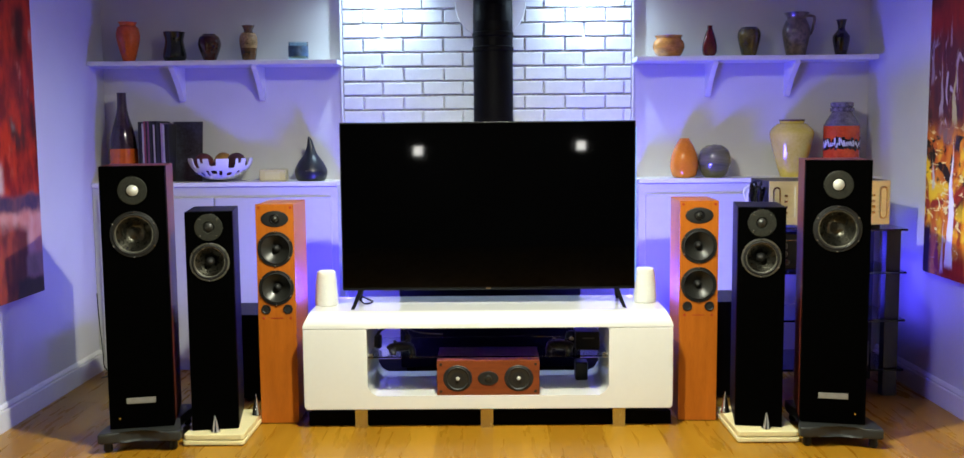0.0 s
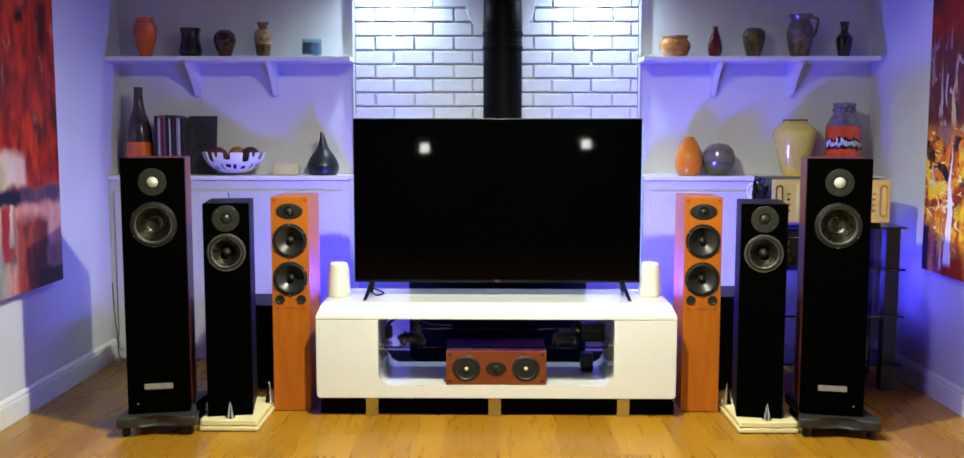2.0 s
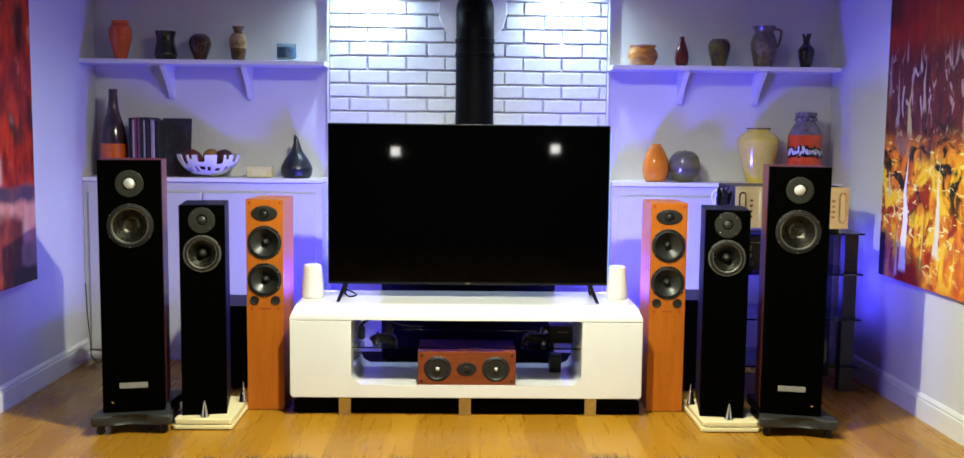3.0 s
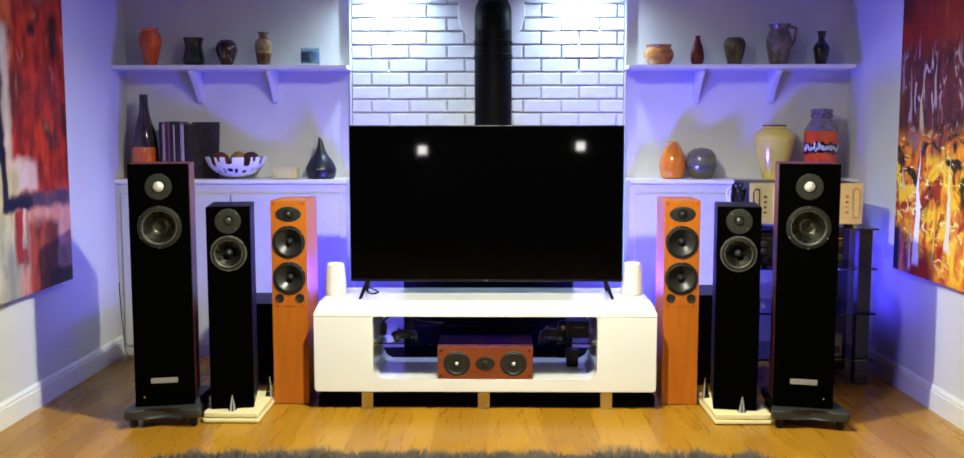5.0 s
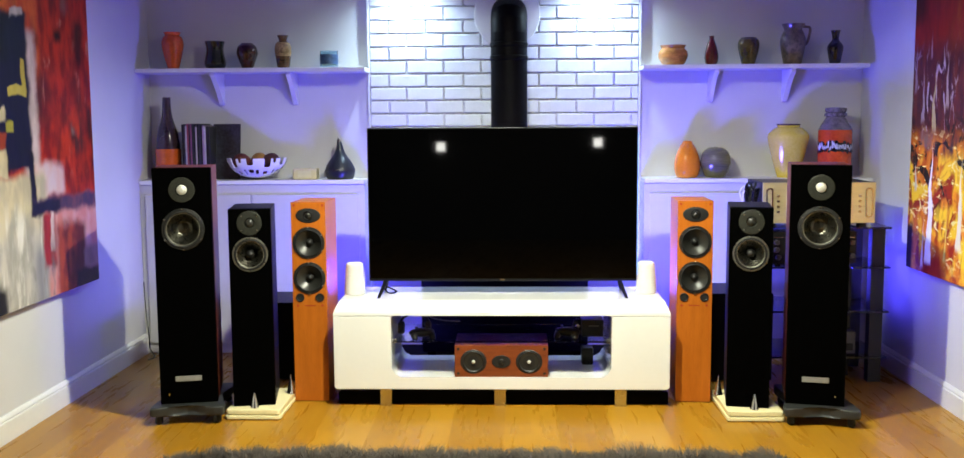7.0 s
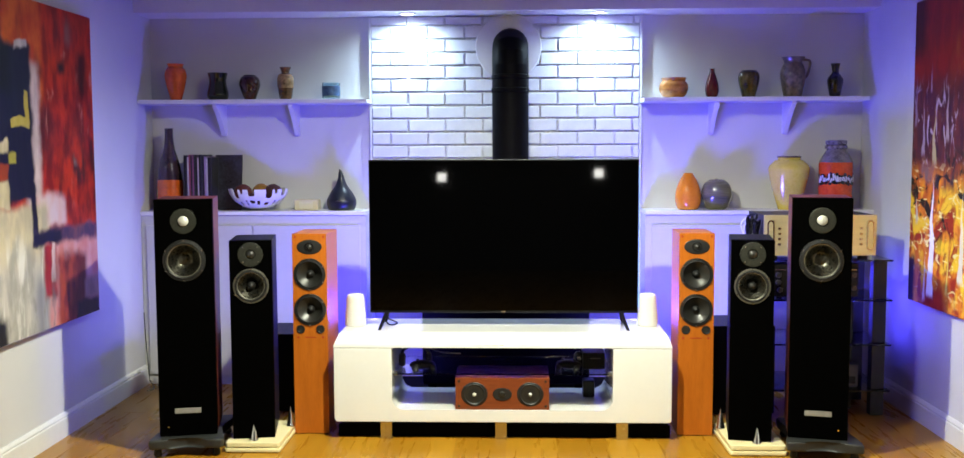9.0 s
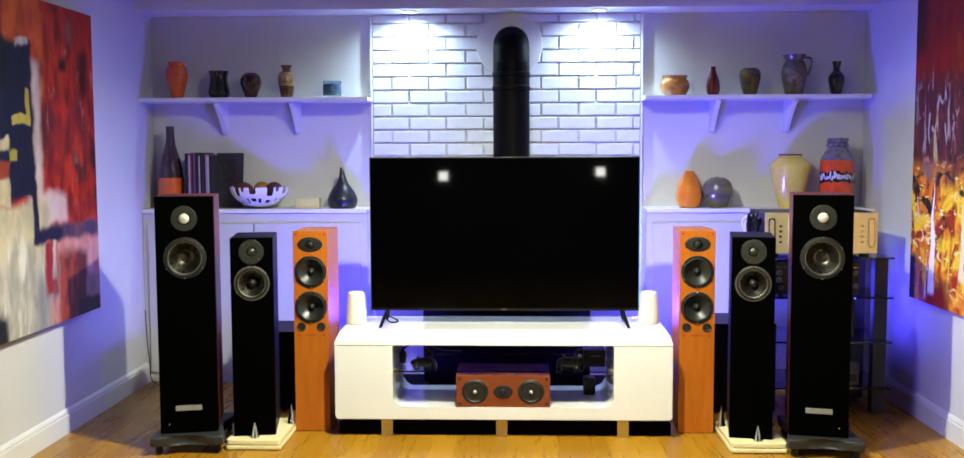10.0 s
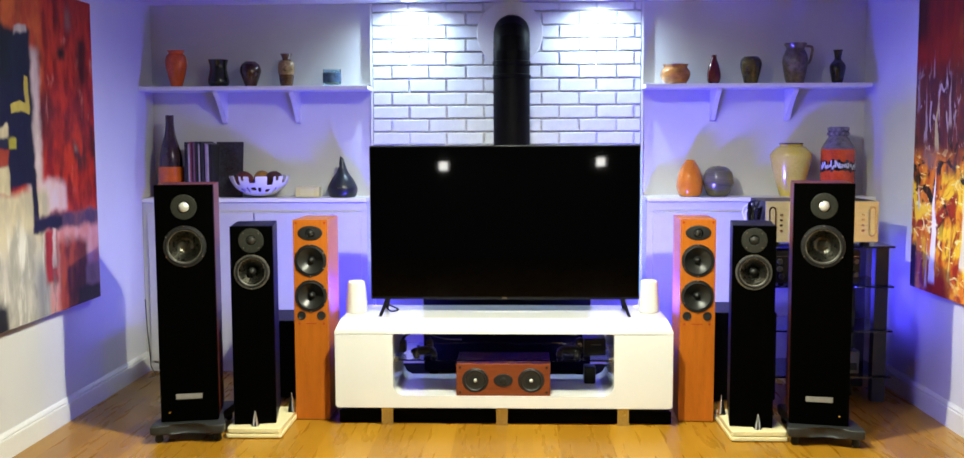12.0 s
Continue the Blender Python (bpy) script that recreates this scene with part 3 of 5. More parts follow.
def curved_plinth(x):
    t = thing("speaker_plinth", (x, 3.63, 0), "dark grey curved plinth on spikes under a tall speaker", "speaker stand", "grey plinths", 8 if x < 0 else -8)
    w, d = 0.170, 0.44
    pts = []
    for (ax, ay, bx, by, nx, ny) in ((-w, 0, w, 0, 0, 1), (w, 0, w, d, -1, 0), (w, d, -w, d, 0, -1), (-w, d, -w, 0, 1, 0)):
        for k in range(8):
            q = k / 8
            sag = 0.045 * math.sin(math.pi * min(max((q - 0.15) / 0.7, 0), 1)) ** 1.3
            pts.append((ax + (bx - ax) * q + nx * sag, ay + (by - ay) * q + ny * sag))
    part("plate", prism(pts, "z", 0.044, 0.090, 0.010), PLINTHGREY, t, angle=50)
    for sx in (-1, 1):
        for y in (0.04, d - 0.04):
            part("spike", lathe([(0, 0.0), (0.012, 0.002), (0.020, 0.012), (0.016, 0.046)], 16, Matrix.Translation((sx * (w - 0.035), y, 0))), BLACKPLASTIC, t)


orange = orange_speaker(-0.973)
copy_thing(orange, pose(0.960, 4.055, 0, 0, 0, -2))
small_speaker(-1.204, "black ash floor-standing loudspeaker with a grey cone woofer", 10)
small_speaker(1.175, "black ash floor-standing loudspeaker with a grey cone woofer", -10)
cone_plinth(-1.195, 1)
cone_plinth(1.20, -1)
big_speaker(-1.490, "tall black floor-standing loudspeaker with red rosewood sides", 1)
big_speaker(1.463, "tall black floor-standing loudspeaker with red rosewood sides", -1)
curved_plinth(-1.483)
curved_plinth(1.480)


def centre_speaker():
    t = thing("centre_speaker", (-0.005, 3.952, 0.155), "red cherry centre loudspeaker lying on the bench shelf", "loudspeaker")
    part("cabinet", box(-0.232, 0.232, 0.022, 0.26, 0.0, 0.160, 0.003), CHERRYDARK, t)
    part("front_board", box(-0.232, 0.232, 0.0, 0.021, 0.0, 0.160, 0.003), CHERRYDARK, t)
    for x in (-0.138, 0.138):
        d = part("driver_plate", scaled(lathe([(0.0, 0.003), (0.062, 0.003), (0.066, 0.0)], 48), (1, 0.92, 1), forward(x, 0, 0.078)), RUBBER, t)
        part("surround", lathe([(0.054, 0.003), (0.050, 0.008), (0.045, 0.004)], 40, forward(x, 0, 0.078)), RUBBER, d)
        part("cone", lathe([(0.045, 0.004), (0.03, 0.003), (0.014, 0.0025)], 40, forward(x, 0, 0.078)), CONE, d)
        part("dust_cap", lathe([(0.009, 0.003), (0.008, 0.012), (0.004, 0.017), (0, 0.018)], 24, forward(x, 0, 0.078)), DOME, d)
    e = part("tweeter_plate", scaled(lathe([(0.0, 0.004), (0.045, 0.004), (0.048, 0.0)], 40), (1, 0.68, 1), forward(0, 0, 0.078)), RUBBER, t)
    part("dome", lathe([(0.016, 0.004), (0.012, 0.010), (0, 0.013)], 24, forward(0, 0, 0.078)), CONE, e)
    for sx in (-1, 1):
        for z in (0.018, 0.142):
            part("grille_peg", lathe([(0, 0.002), (0.006, 0.002), (0.007, 0)], 10, forward(sx * 0.214, 0, z)), RUBBER, t)


centre_speaker()


def round_smart_speaker(x, y):
    t = thing("smart_speaker", (x, y, 0.532), "white tapered fabric-covered wireless speaker on the bench", "smart speaker", "white speakers")
    part("body", lathe(smooth_profile([(0.046, 0.0), (0.054, 0.006), (0.053, 0.05), (0.047, 0.13), (0.043, 0.155), (0.034, 0.164), (0.0005, 0.165)], 5), 40), FABRIC, t)
    part("foot_ring", lathe([(0.048, -0.0), (0.048, 0.004), (0.0, 0.004)], 32), WHITEPLASTIC, t)


round_smart_speaker(-0.766, 4.19)
round_smart_speaker(0.741, 4.22)


# ---- canvases on the side walls ----
class Paint:
    """Lays soft brush marks over one another; u runs along the canvas from its far edge, v up."""

    def __init__(self, name, base, base2):
        self.m = bpy.data.materials.new(name)
        self.m.use_nodes = True
        self.nt = self.m.node_tree
        nd, ln = self.nt.nodes, self.nt.links
        co = nd.new("ShaderNodeTexCoord")
        warp = nd.new("ShaderNodeTexNoise")
        warp.inputs["Scale"].default_value, warp.inputs["Detail"].default_value = 7, 5
        ln.new(co.outputs["Object"], warp.inputs["Vector"])
        sub = nd.new("ShaderNodeVectorMath")
        sub.operation = "SUBTRACT"
        sub.inputs[1].default_value = (0.5, 0.5, 0.5)
        ln.new(warp.outputs["Color"], sub.inputs[0])
        sc = nd.new("ShaderNodeVectorMath")
        sc.operation = "MULTIPLY_ADD"
        sc.inputs[1].default_value = (0, 0.07, 0.09)
        ln.new(sub.outputs[0], sc.inputs[0])
        ln.new(co.outputs["Object"], sc.inputs[2])
        sep = nd.new("ShaderNodeSeparateXYZ")
        ln.new(sc.outputs[0], sep.inputs[0])
        neg = self.math("MULTIPLY", sep.outputs[1], -1.0)
        self.u, self.v, self.co = neg, sep.outputs[2], co
        # streaky brush grain for every mark
        mp = nd.new("ShaderNodeMapping")
        mp.inputs["Scale"].default_value = (1, 3.2, 1.5)
        ln.new(co.outputs["Object"], mp.inputs[0])
        self.grain = nd.new("ShaderNodeTexNoise")
        self.grain.inputs["Scale"].default_value, self.grain.inputs["Detail"].default_value = 4.0, 9
        ln.new(mp.outputs[0], self.grain.inputs["Vector"])
        self.g = self.ramp(self.grain.outputs[0], 0.35, 0.65)
        self.col = self.mix(self.g, (*base, 1), (*base2, 1))

    def math(self, op, a, b=None, c=None, clamp=False):
        n = self.nt.nodes.new("ShaderNodeMath")
        n.operation, n.use_clamp = op, clamp
        for i, q in enumerate((a, b, c)):
            if q is None:
                continue
            if isinstance(q, (int, float)):
                n.inputs[i].default_value = q
            else:
                self.nt.links.new(q, n.inputs[i])
        return n.outputs[0]

    def ramp(self, x, lo, hi):
        n = self.nt.nodes.new("ShaderNodeMapRange")
        n.interpolation_type = "SMOOTHSTEP"
        n.inputs[1].default_value, n.inputs[2].default_value = lo, hi
        self.nt.links.new(x, n.inputs[0])
        return n.outputs[0]

    def mix(self, f, a, b):
        n = self.nt.nodes.new("ShaderNodeMix")
        n.data_type = "RGBA"
        for i, q in ((0, f), (6, a), (7, b)):
            if isinstance(q, (tuple, float, int)):
                n.inputs[i].default_value = q
            else:
                self.nt.links.new(q, n.inputs[i])
        return n.outputs[2]

    def mark(self, u0, u1, v0, v1, color, soft=0.02, cover=1.0, broken=0.0, color2=None):
        f = self.math("MULTIPLY", self.ramp(self.u, u0 - soft, u0 + soft), self.math("SUBTRACT", 1.0, self.ramp(self.u, u1 - soft, u1 + soft)))
        f = self.math("MULTIPLY", f, self.math("MULTIPLY", self.ramp(self.v, v0 - soft, v0 + soft), self.math("SUBTRACT", 1.0, self.ramp(self.v, v1 - soft, v1 + soft))))
        if broken:
            f = self.math("MULTIPLY", f, self.ramp(self.grain.outputs[0], 0.5 - broken * 0.2, 0.5 + (1 - broken) * 0.3))
        f = self.math("MULTIPLY", f, cover)
        c2 = color2 or tuple(q * 0.7 for q in color)
        self.col = self.mix(f, self.col, self.mix(self.g, (*color, 1), (*c2, 1)))

    def spike(self, u, w, v0, v1, color):
        """A pale trunk that tapers upwards."""
        half = self.math("MULTIPLY", self.math("SUBTRACT", v1, self.v), w / (v1 - v0))
        off = self.math("ABSOLUTE", self.math("SUBTRACT", self.u, u))
        f = self.ramp(self.math("SUBTRACT", half, off), -0.004, 0.006)
        f = self.math("MULTIPLY", f, self.ramp(self.v, v0 - 0.02, v0 + 0.02))
        self.col = self.mix(f, self.col, (*color, 1))

    def flecks(self, scale, lo, hi, color, v0, v1, stretch=(1, 1, 1), swirl=1.2):
        mp = self.nt.nodes.new("ShaderNodeMapping")
        mp.inputs["Scale"].default_value = stretch
        mp.inputs["Rotation"].default_value = (0.5, 0, 0)
        self.nt.links.new(self.co.outputs["Object"], mp.inputs[0])
        n = self.nt.nodes.new("ShaderNodeTexNoise")
        n.inputs["Scale"].default_value, n.inputs["Detail"].default_value = scale, 5
        n.inputs["Distortion"].default_value = swirl
        self.nt.links.new(mp.outputs[0], n.inputs["Vector"])
        f = self.math("MULTIPLY", self.ramp(n.outputs[0], lo, hi), self.math("MULTIPLY", self.ramp(self.v, v0 - 0.08, v0 + 0.08), self.math("SUBTRACT", 1.0, self.ramp(self.v, v1 - 0.08, v1 + 0.08))))
        self.col = self.mix(f, self.col, (*color, 1))

    def done(self, rough=0.4):
        b = self.nt.nodes["Principled BSDF"]
        self.nt.links.new(self.col, b.inputs["Base Color"])
        b.inputs["Roughness"].default_value = rough
        b.inputs["Specular IOR Level"].default_value = 0.15
        bp = self.nt.nodes.new("ShaderNodeBump")
        bp.inputs["Strength"].default_value, bp.inputs["Distance"].default_value = 0.25, 0.004
        self.nt.links.new(self.grain.outputs[0], bp.inputs["Height"])
        self.nt.links.new(bp.outputs[0], b.inputs["Normal"])
        return self.m


RED, DEEPRED, NAVY, CREAM, LILAC = (0.52, 0.036, 0.010), (0.22, 0.010, 0.008), (0.005, 0.006, 0.032), (0.58, 0.50, 0.34), (0.60, 0.48, 0.52)
p = Paint("abstract red canvas", RED, DEEPRED)
p.mark(0.56, 0.95, 0.93, 1.6, (0.62, 0.13, 0.02), 0.04, color2=(0.48, 0.06, 0.015))
p.flecks(3.2, 0.50, 0.74, (0.10, 0.012, 0.012), 0.55, 1.6, (1, 1.5, 0.7), 0.2)
p.flecks(5, 0.60, 0.76, (0.55, 0.24, 0.16), 0.62, 1.6, (1, 2, 0.8), 0.3)
p.mark(0.32, 0.40, 1.24, 1.31, (0.02, 0.008, 0.01), 0.03)
p.mark(0.08, 0.17, 1.12, 1.36, (0.05, 0.01, 0.01), 0.05)
p.mark(0.10, 0.30, 0.70, 0.85, (0.08, 0.03, 0.025), 0.06, broken=0.6)
p.mark(0.24, 0.32, 1.38, 1.50, (0.35, 0.16, 0.12), 0.04, broken=0.5)
p.mark(-0.05, 0.05, 0.60, 0.92, (0.03, 0.012, 0.012), 0.03, broken=0.5)
p.mark(0.15, 0.25, 0.78, 0.90, (0.42, 0.30, 0.22), 0.02, broken=0.35)
p.mark(0.60, 0.74, 0.504, 1.25, LILAC, 0.03)
p.mark(0.36, 0.70, 0.485, 0.64, LILAC, 0.03, color2=(0.62, 0.40, 0.38))
p.mark(0.67, 1.7, 0.63, 1.34, NAVY, 0.02, color2=(0.006, 0.008, 0.03))
p.mark(0.86, 1.7, 1.10, 1.34, (0.004, 0.007, 0.018), 0.03)
p.mark(0.93, 1.7, 1.30, 1.60, (0.004, 0.007, 0.018), 0.03)
p.mark(0.70, 0.82, 1.32, 1.355, (0.55, 0.50, 0.55), 0.01)
p.mark(0.70, 0.735, 0.955, 1.12, (0.46, 0.38, 0.08), 0.006, color2=(0.40, 0.30, 0.05))
p.mark(0.71, 0.86, 0.955, 1.0, (0.42, 0.34, 0.05), 0.006, color2=(0.48, 0.40, 0.10))
p.mark(0.84, 0.90, 0.80, 0.845, (0.40, 0.36, 0.05), 0.008)
p.mark(0.90, 1.1, 0.715, 0.80, (0.36, 0.05, 0.02), 0.01)
p.mark(0.90, 1.3, 0.60, 0.715, CREAM, 0.01)
p.mark(0.90, 1.3, 0.85, 0.90, CREAM, 0.01)
p.mark(0.55, 1.7, -0.1, 0.60, CREAM, 0.03, color2=(0.42, 0.37, 0.28))
p.mark(0.55, 1.7, -0.1, 0.36, (0.50, 0.48, 0.46), 0.08, 0.8, color2=(0.30, 0.29, 0.28))
p.flecks(4, 0.50, 0.62, (0.70, 0.68, 0.64), -0.2, 0.42, (1, 3.5, 0.5), 0.3)
p.mark(0.56, 0.70, -0.1, 0.26, (0.14, 0.15, 0.22), 0.07, 0.85, color2=(0.24, 0.24, 0.28))
p.mark(-0.1, 0.56, -0.1, 0.43, (0.55, 0.20, 0.17), 0.03, color2=(0.58, 0.30, 0.28))
p.mark(0.66, 0.71, 0.40, 0.70, NAVY, 0.012)
p.mark(-0.1, 0.71, 0.405, 0.478, (0.05, 0.03, 0.08), 0.02, color2=(0.16, 0.06, 0.08))
p.mark(0.40, 0.71, 0.400, 0.47, NAVY, 0.02)
p.mark(0.48, 0.60, 0.15, 0.40, (0.34, 0.02, 0.02), 0.02)
p.mark(0.49, 0.525, 0.22, 0.41, (0.66, 0.50, 0.46), 0.01)
p.mark(0.20, 0.47, -0.1, 0.34, (0.34, 0.05, 0.02), 0.035, color2=(0.12, 0.015, 0.015))
p.mark(0.14, 0.26, 0.02, 0.34, (0.15, 0.02, 0.02), 0.03)
p.mark(-0.1, 0.17, 0.085, 0.195, (0.30, 0.17, 0.15), 0.025)
p.mark(-0.1, 0.27, -0.1, 0.085, (0.035, 0.012, 0.02), 0.02)
p.mark(0.47, 0.72, -0.1, 0.24, (0.18, 0.15, 0.14), 0.06, broken=0.2)
p.mark(0.74, 0.92, -0.1, 0.45, (0.46, 0.44, 0.38), 0.03, broken=0.45, color2=(0.34, 0.33, 0.29))
p.mark(0.96, 1.3, -0.1, 0.11, (0.02, 0.02, 0.02), 0.03)
REDPAINT = p.done()

p = Paint("fiery forest canvas", (0.10, 0.020, 0.012), (0.045, 0.010, 0.014))
p.mark(-0.1, 1.8, 1.10, 1.7, (0.30, 0.020, 0.012), 0.10, color2=(0.20, 0.014, 0.012))
p.mark(-0.1, 0.14, 1.30, 1.7, (0.08, 0.012, 0.010), 0.06)
p.mark(0.47, 0.64, 0.93, 1.35, (0.55, 0.14, 0.02), 0.05, broken=0.2)
p.mark(-0.1, 1.8, 0.70, 1.14, (0.060, 0.016, 0.024), 0.08, 0.9, color2=(0.16, 0.030, 0.020))
p.flecks(9, 0.56, 0.66, (0.42, 0.34, 0.36), 0.66, 1.12, (1, 2, 0.8))
p.mark(-0.1, 1.8, -0.1, 0.70, (0.80, 0.28, 0.018), 0.06, color2=(0.55, 0.09, 0.012))
p.flecks(5, 0.44, 0.56, (0.92, 0.60, 0.03), 0.02, 0.62)
p.flecks(6, 0.50, 0.60, (0.34, 0.030, 0.012), -0.1, 0.55)
p.flecks(8, 0.50, 0.60, (0.020, 0.014, 0.012), 0.34, 0.80)
p.flecks(16, 0.58, 0.64, (0.90, 0.78, 0.30), 0.08, 0.70, (1, 0.6, 1.6))
p.mark(0.30, 0.62, 0.60, 0.70, (0.06, 0.04, 0.06), 0.04, broken=0.4)
p.mark(0.12, 0.30, 0.64, 0.72, (0.34, 0.20, 0.16), 0.03, broken=0.5)
p.mark(0.16, 0.44, -0.1, 0.11, (0.42, 0.03, 0.012), 0.04)
p.mark(-0.1, 0.075, -0.1, 0.25, (0.018, 0.006, 0.006), 0.02)
PALE = (0.80, 0.74, 0.60)
p.spike(0.28, 0.046, 0.05, 0.66, (0.92, 0.89, 0.78))
p.spike(0.20, 0.020, 0.02, 0.30, PALE)
p.spike(0.28, 0.028, 0.72, 1.00, (0.45, 0.38, 0.16))
p.spike(0.14, 0.022, 0.77, 1.05, (0.34, 0.27, 0.28))
p.spike(0.42, 0.022, 0.84, 1.09, (0.38, 0.30, 0.26))
p.spike(0.04, 0.016, 0.94, 1.19, (0.28, 0.20, 0.26))
p.spike(0.225, 0.010, 1.10, 1.22, (0.34, 0.24, 0.26))
p.spike(0.615, 0.030, 0.15, 0.62, PALE)
p.spike(0.47, 0.014, 0.10, 0.36, (0.80, 0.62, 0.12))
p.spike(0.075, 0.018, 0.42, 0.56, (0.62, 0.58, 0.50))
FIREPAINT = p.done()


def canvas(x, s, y_far, z0, z1, length, material, label, back):
    t = thing("canvas_painting", (x, y_far, z0), label, "painting")
    x0, x1 = sorted((0.0, s * 0.022))
    part("canvas", box(x0, x1, -length, 0.0, 0.0, z1 - z0, 0.002), material, t)
    part("stretcher", box(*sorted((-s * back, -s * 0.0005)), -length + 0.02, -0.02, 0.02, z1 - z0 - 0.02), WALLWOOD, t, "wooden stretcher behind the canvas")


WALLWOOD = mat("pine stretcher", (0.45, 0.30, 0.16), 0.6, scale=8, stretch=(1, 8, 1))
canvas(-2.2005, 1, 4.354, 0.586, 2.137, 1.55, REDPAINT, "large unframed abstract canvas in red, navy and cream", 0.026)
canvas(WR - 0.0045, -1, 4.495, 0.630, 2.200, 1.55, FIREPAINT, "large unframed canvas of a fiery orange forest", 0.004)


# ---- pottery on the shelves and ledges ----
def pot(name, x, y, z, width, height, shape, material, label, group="", wall=0.006, category="vase"):
    """A turned vessel with an open mouth; shape gives relative radius and height, foot to rim."""
    t = thing(name, (x, y, z), label, category, group)
    outer = smooth_profile([(q * width / 2, h * height) for q, h in shape], 5)
    rim = outer[-1]
    inner = [(max(r - wall, 0.002), h) for r, h in reversed(outer) if h > height * 0.12]
    part("vessel", lathe([(0.0, 0.0)] + outer + inner + [(0.0, height * 0.12)], 44), material, t)
    return t


SH, LG = 1.7475, 1.0715
UP, LO = "pottery on the upper shelves", "pottery on the lower ledges"
pot("vase", -2.023, 5.21, SH, 0.132, 0.222, [(0.50, 0), (0.52, 0.03), (0.85, 0.4), (1.0, 0.68), (0.86, 0.86), (0.66, 0.92), (0.80, 1.0)], ceramic("orange glaze", (0.62, 0.085, 0.012), (0.70, 0.12, 0.02)), "bright orange glazed vase with a flared neck", UP)
pot("vase", -1.763, 5.21, SH, 0.132, 0.165, [(0.80, 0), (0.95, 0.12), (0.98, 0.25), (0.82, 0.55), (0.78, 0.75), (0.92, 1.0)], ceramic("dark green glaze", (0.004, 0.006, 0.004), (0.010, 0.015, 0.008), var=0.5), "dark green glazed waisted pot", UP)
pot("vase", -1.565, 5.21, SH, 0.128, 0.152, [(0.48, 0), (0.60, 0.1), (0.95, 0.5), (1.0, 0.68), (0.85, 0.88), (0.60, 0.97), (0.56, 1.0)], ceramic("brown glaze", (0.020, 0.006, 0.004), (0.055, 0.014, 0.006), var=0.5), "round dark brown glazed pot", UP)
v4 = pot("vase", -1.344, 5.21, SH, 0.100, 0.198, [(0.68, 0), (0.80, 0.1), (0.95, 0.4), (1.0, 0.6), (0.80, 0.76), (0.52, 0.82), (0.50, 0.88), (0.72, 1.0)], ceramic("tan and brown drip glaze", (0.016, 0.006, 0.003), (0.10, 0.042, 0.012), scale=14, var=0.6, stretch=(1, 1, 2)), "tan and brown drip-glazed vase", UP)
part("shoulder_glaze", lathe([(0.0475, 0.072), (0.0495, 0.082), (0.0508, 0.100), (0.0512, 0.119), (0.0485, 0.136), (0.0425, 0.150), (0.036, 0.156)], 44), ceramic("tan shoulder glaze", (0.05, 0.022, 0.008), (0.40, 0.26, 0.12), scale=14, var=0.5), v4, "pale tan glaze over the shoulder")
c = pot("candle_holder", -1.064, 5.21, SH, 0.110, 0.102, [(0.90, 0), (0.98, 0.06), (1.0, 0.5), (1.0, 1.0)], glass("pale blue glass", (0.55, 0.74, 0.86)), "small blue glass candle holder", UP, category="candle holder")
part("label_band", lathe([(0.0555, 0.022), (0.0562, 0.024), (0.0562, 0.078), (0.0555, 0.080)], 32), mat("navy printed label", (0.010, 0.025, 0.07), 0.4, scale=30, var=0.6, tint=(0.05, 0.10, 0.2)), c, "navy printed label band")
part("candle", lathe([(0, 0.014), (0.042, 0.014), (0.042, 0.06), (0.0, 0.062)], 24), IVORY, c, "cream wax candle")

pot("bowl", 1.017, 5.20, SH, 0.176, 0.118, [(0.62, 0), (0.80, 0.1), (1.0, 0.42), (0.96, 0.68), (0.80, 0.84), (0.82, 0.92), (0.90, 1.0)], ceramic("amber glaze", (0.26, 0.08, 0.014), (0.50, 0.22, 0.05), scale=12, var=0.4, stretch=(1, 1, 3)), "squat amber glazed pot", UP, category="pot")
pot("vase", 1.246, 5.20, SH, 0.083, 0.172, [(0.62, 0), (0.90, 0.1), (1.0, 0.3), (0.78, 0.6), (0.40, 0.86), (0.34, 0.95), (0.38, 1.0)], ceramic("oxblood glaze", (0.07, 0.004, 0.005), (0.11, 0.008, 0.008)), "slender oxblood red bottle vase", UP)
pot("vase", 1.466, 5.20, SH, 0.128, 0.160, [(0.55, 0), (0.64, 0.06), (0.92, 0.5), (1.0, 0.75), (0.88, 0.92), (0.72, 0.97), (0.70, 1.0)], ceramic("dark gold panel glaze", (0.006, 0.005, 0.003), (0.075, 0.055, 0.010), scale=16, var=0.7), "dark olive and gold panelled vase", UP)
j = pot("jug", 1.728, 5.20, SH, 0.150, 0.238, [(0.66, 0), (0.72, 0.05), (0.94, 0.4), (1.0, 0.6), (0.82, 0.78), (0.70, 0.86), (0.78, 0.93), (0.92, 1.0)], ceramic("mottled grey glaze", (0.018, 0.016, 0.014), (0.15, 0.115, 0.085), scale=40, var=0.5, rough=0.3), "mottled grey stoneware jug with a loop handle", UP, category="jug")
part("handle", tube([(0.060, 0, 0.222), (0.098, 0, 0.215), (0.096, 0, 0.17), (0.085, 0, 0.13), (0.068, 0, 0.115)], 0.008), ceramic("mottled grey handle", (0.07, 0.06, 0.065), (0.2, 0.15, 0.13), scale=40, rough=0.3), j)
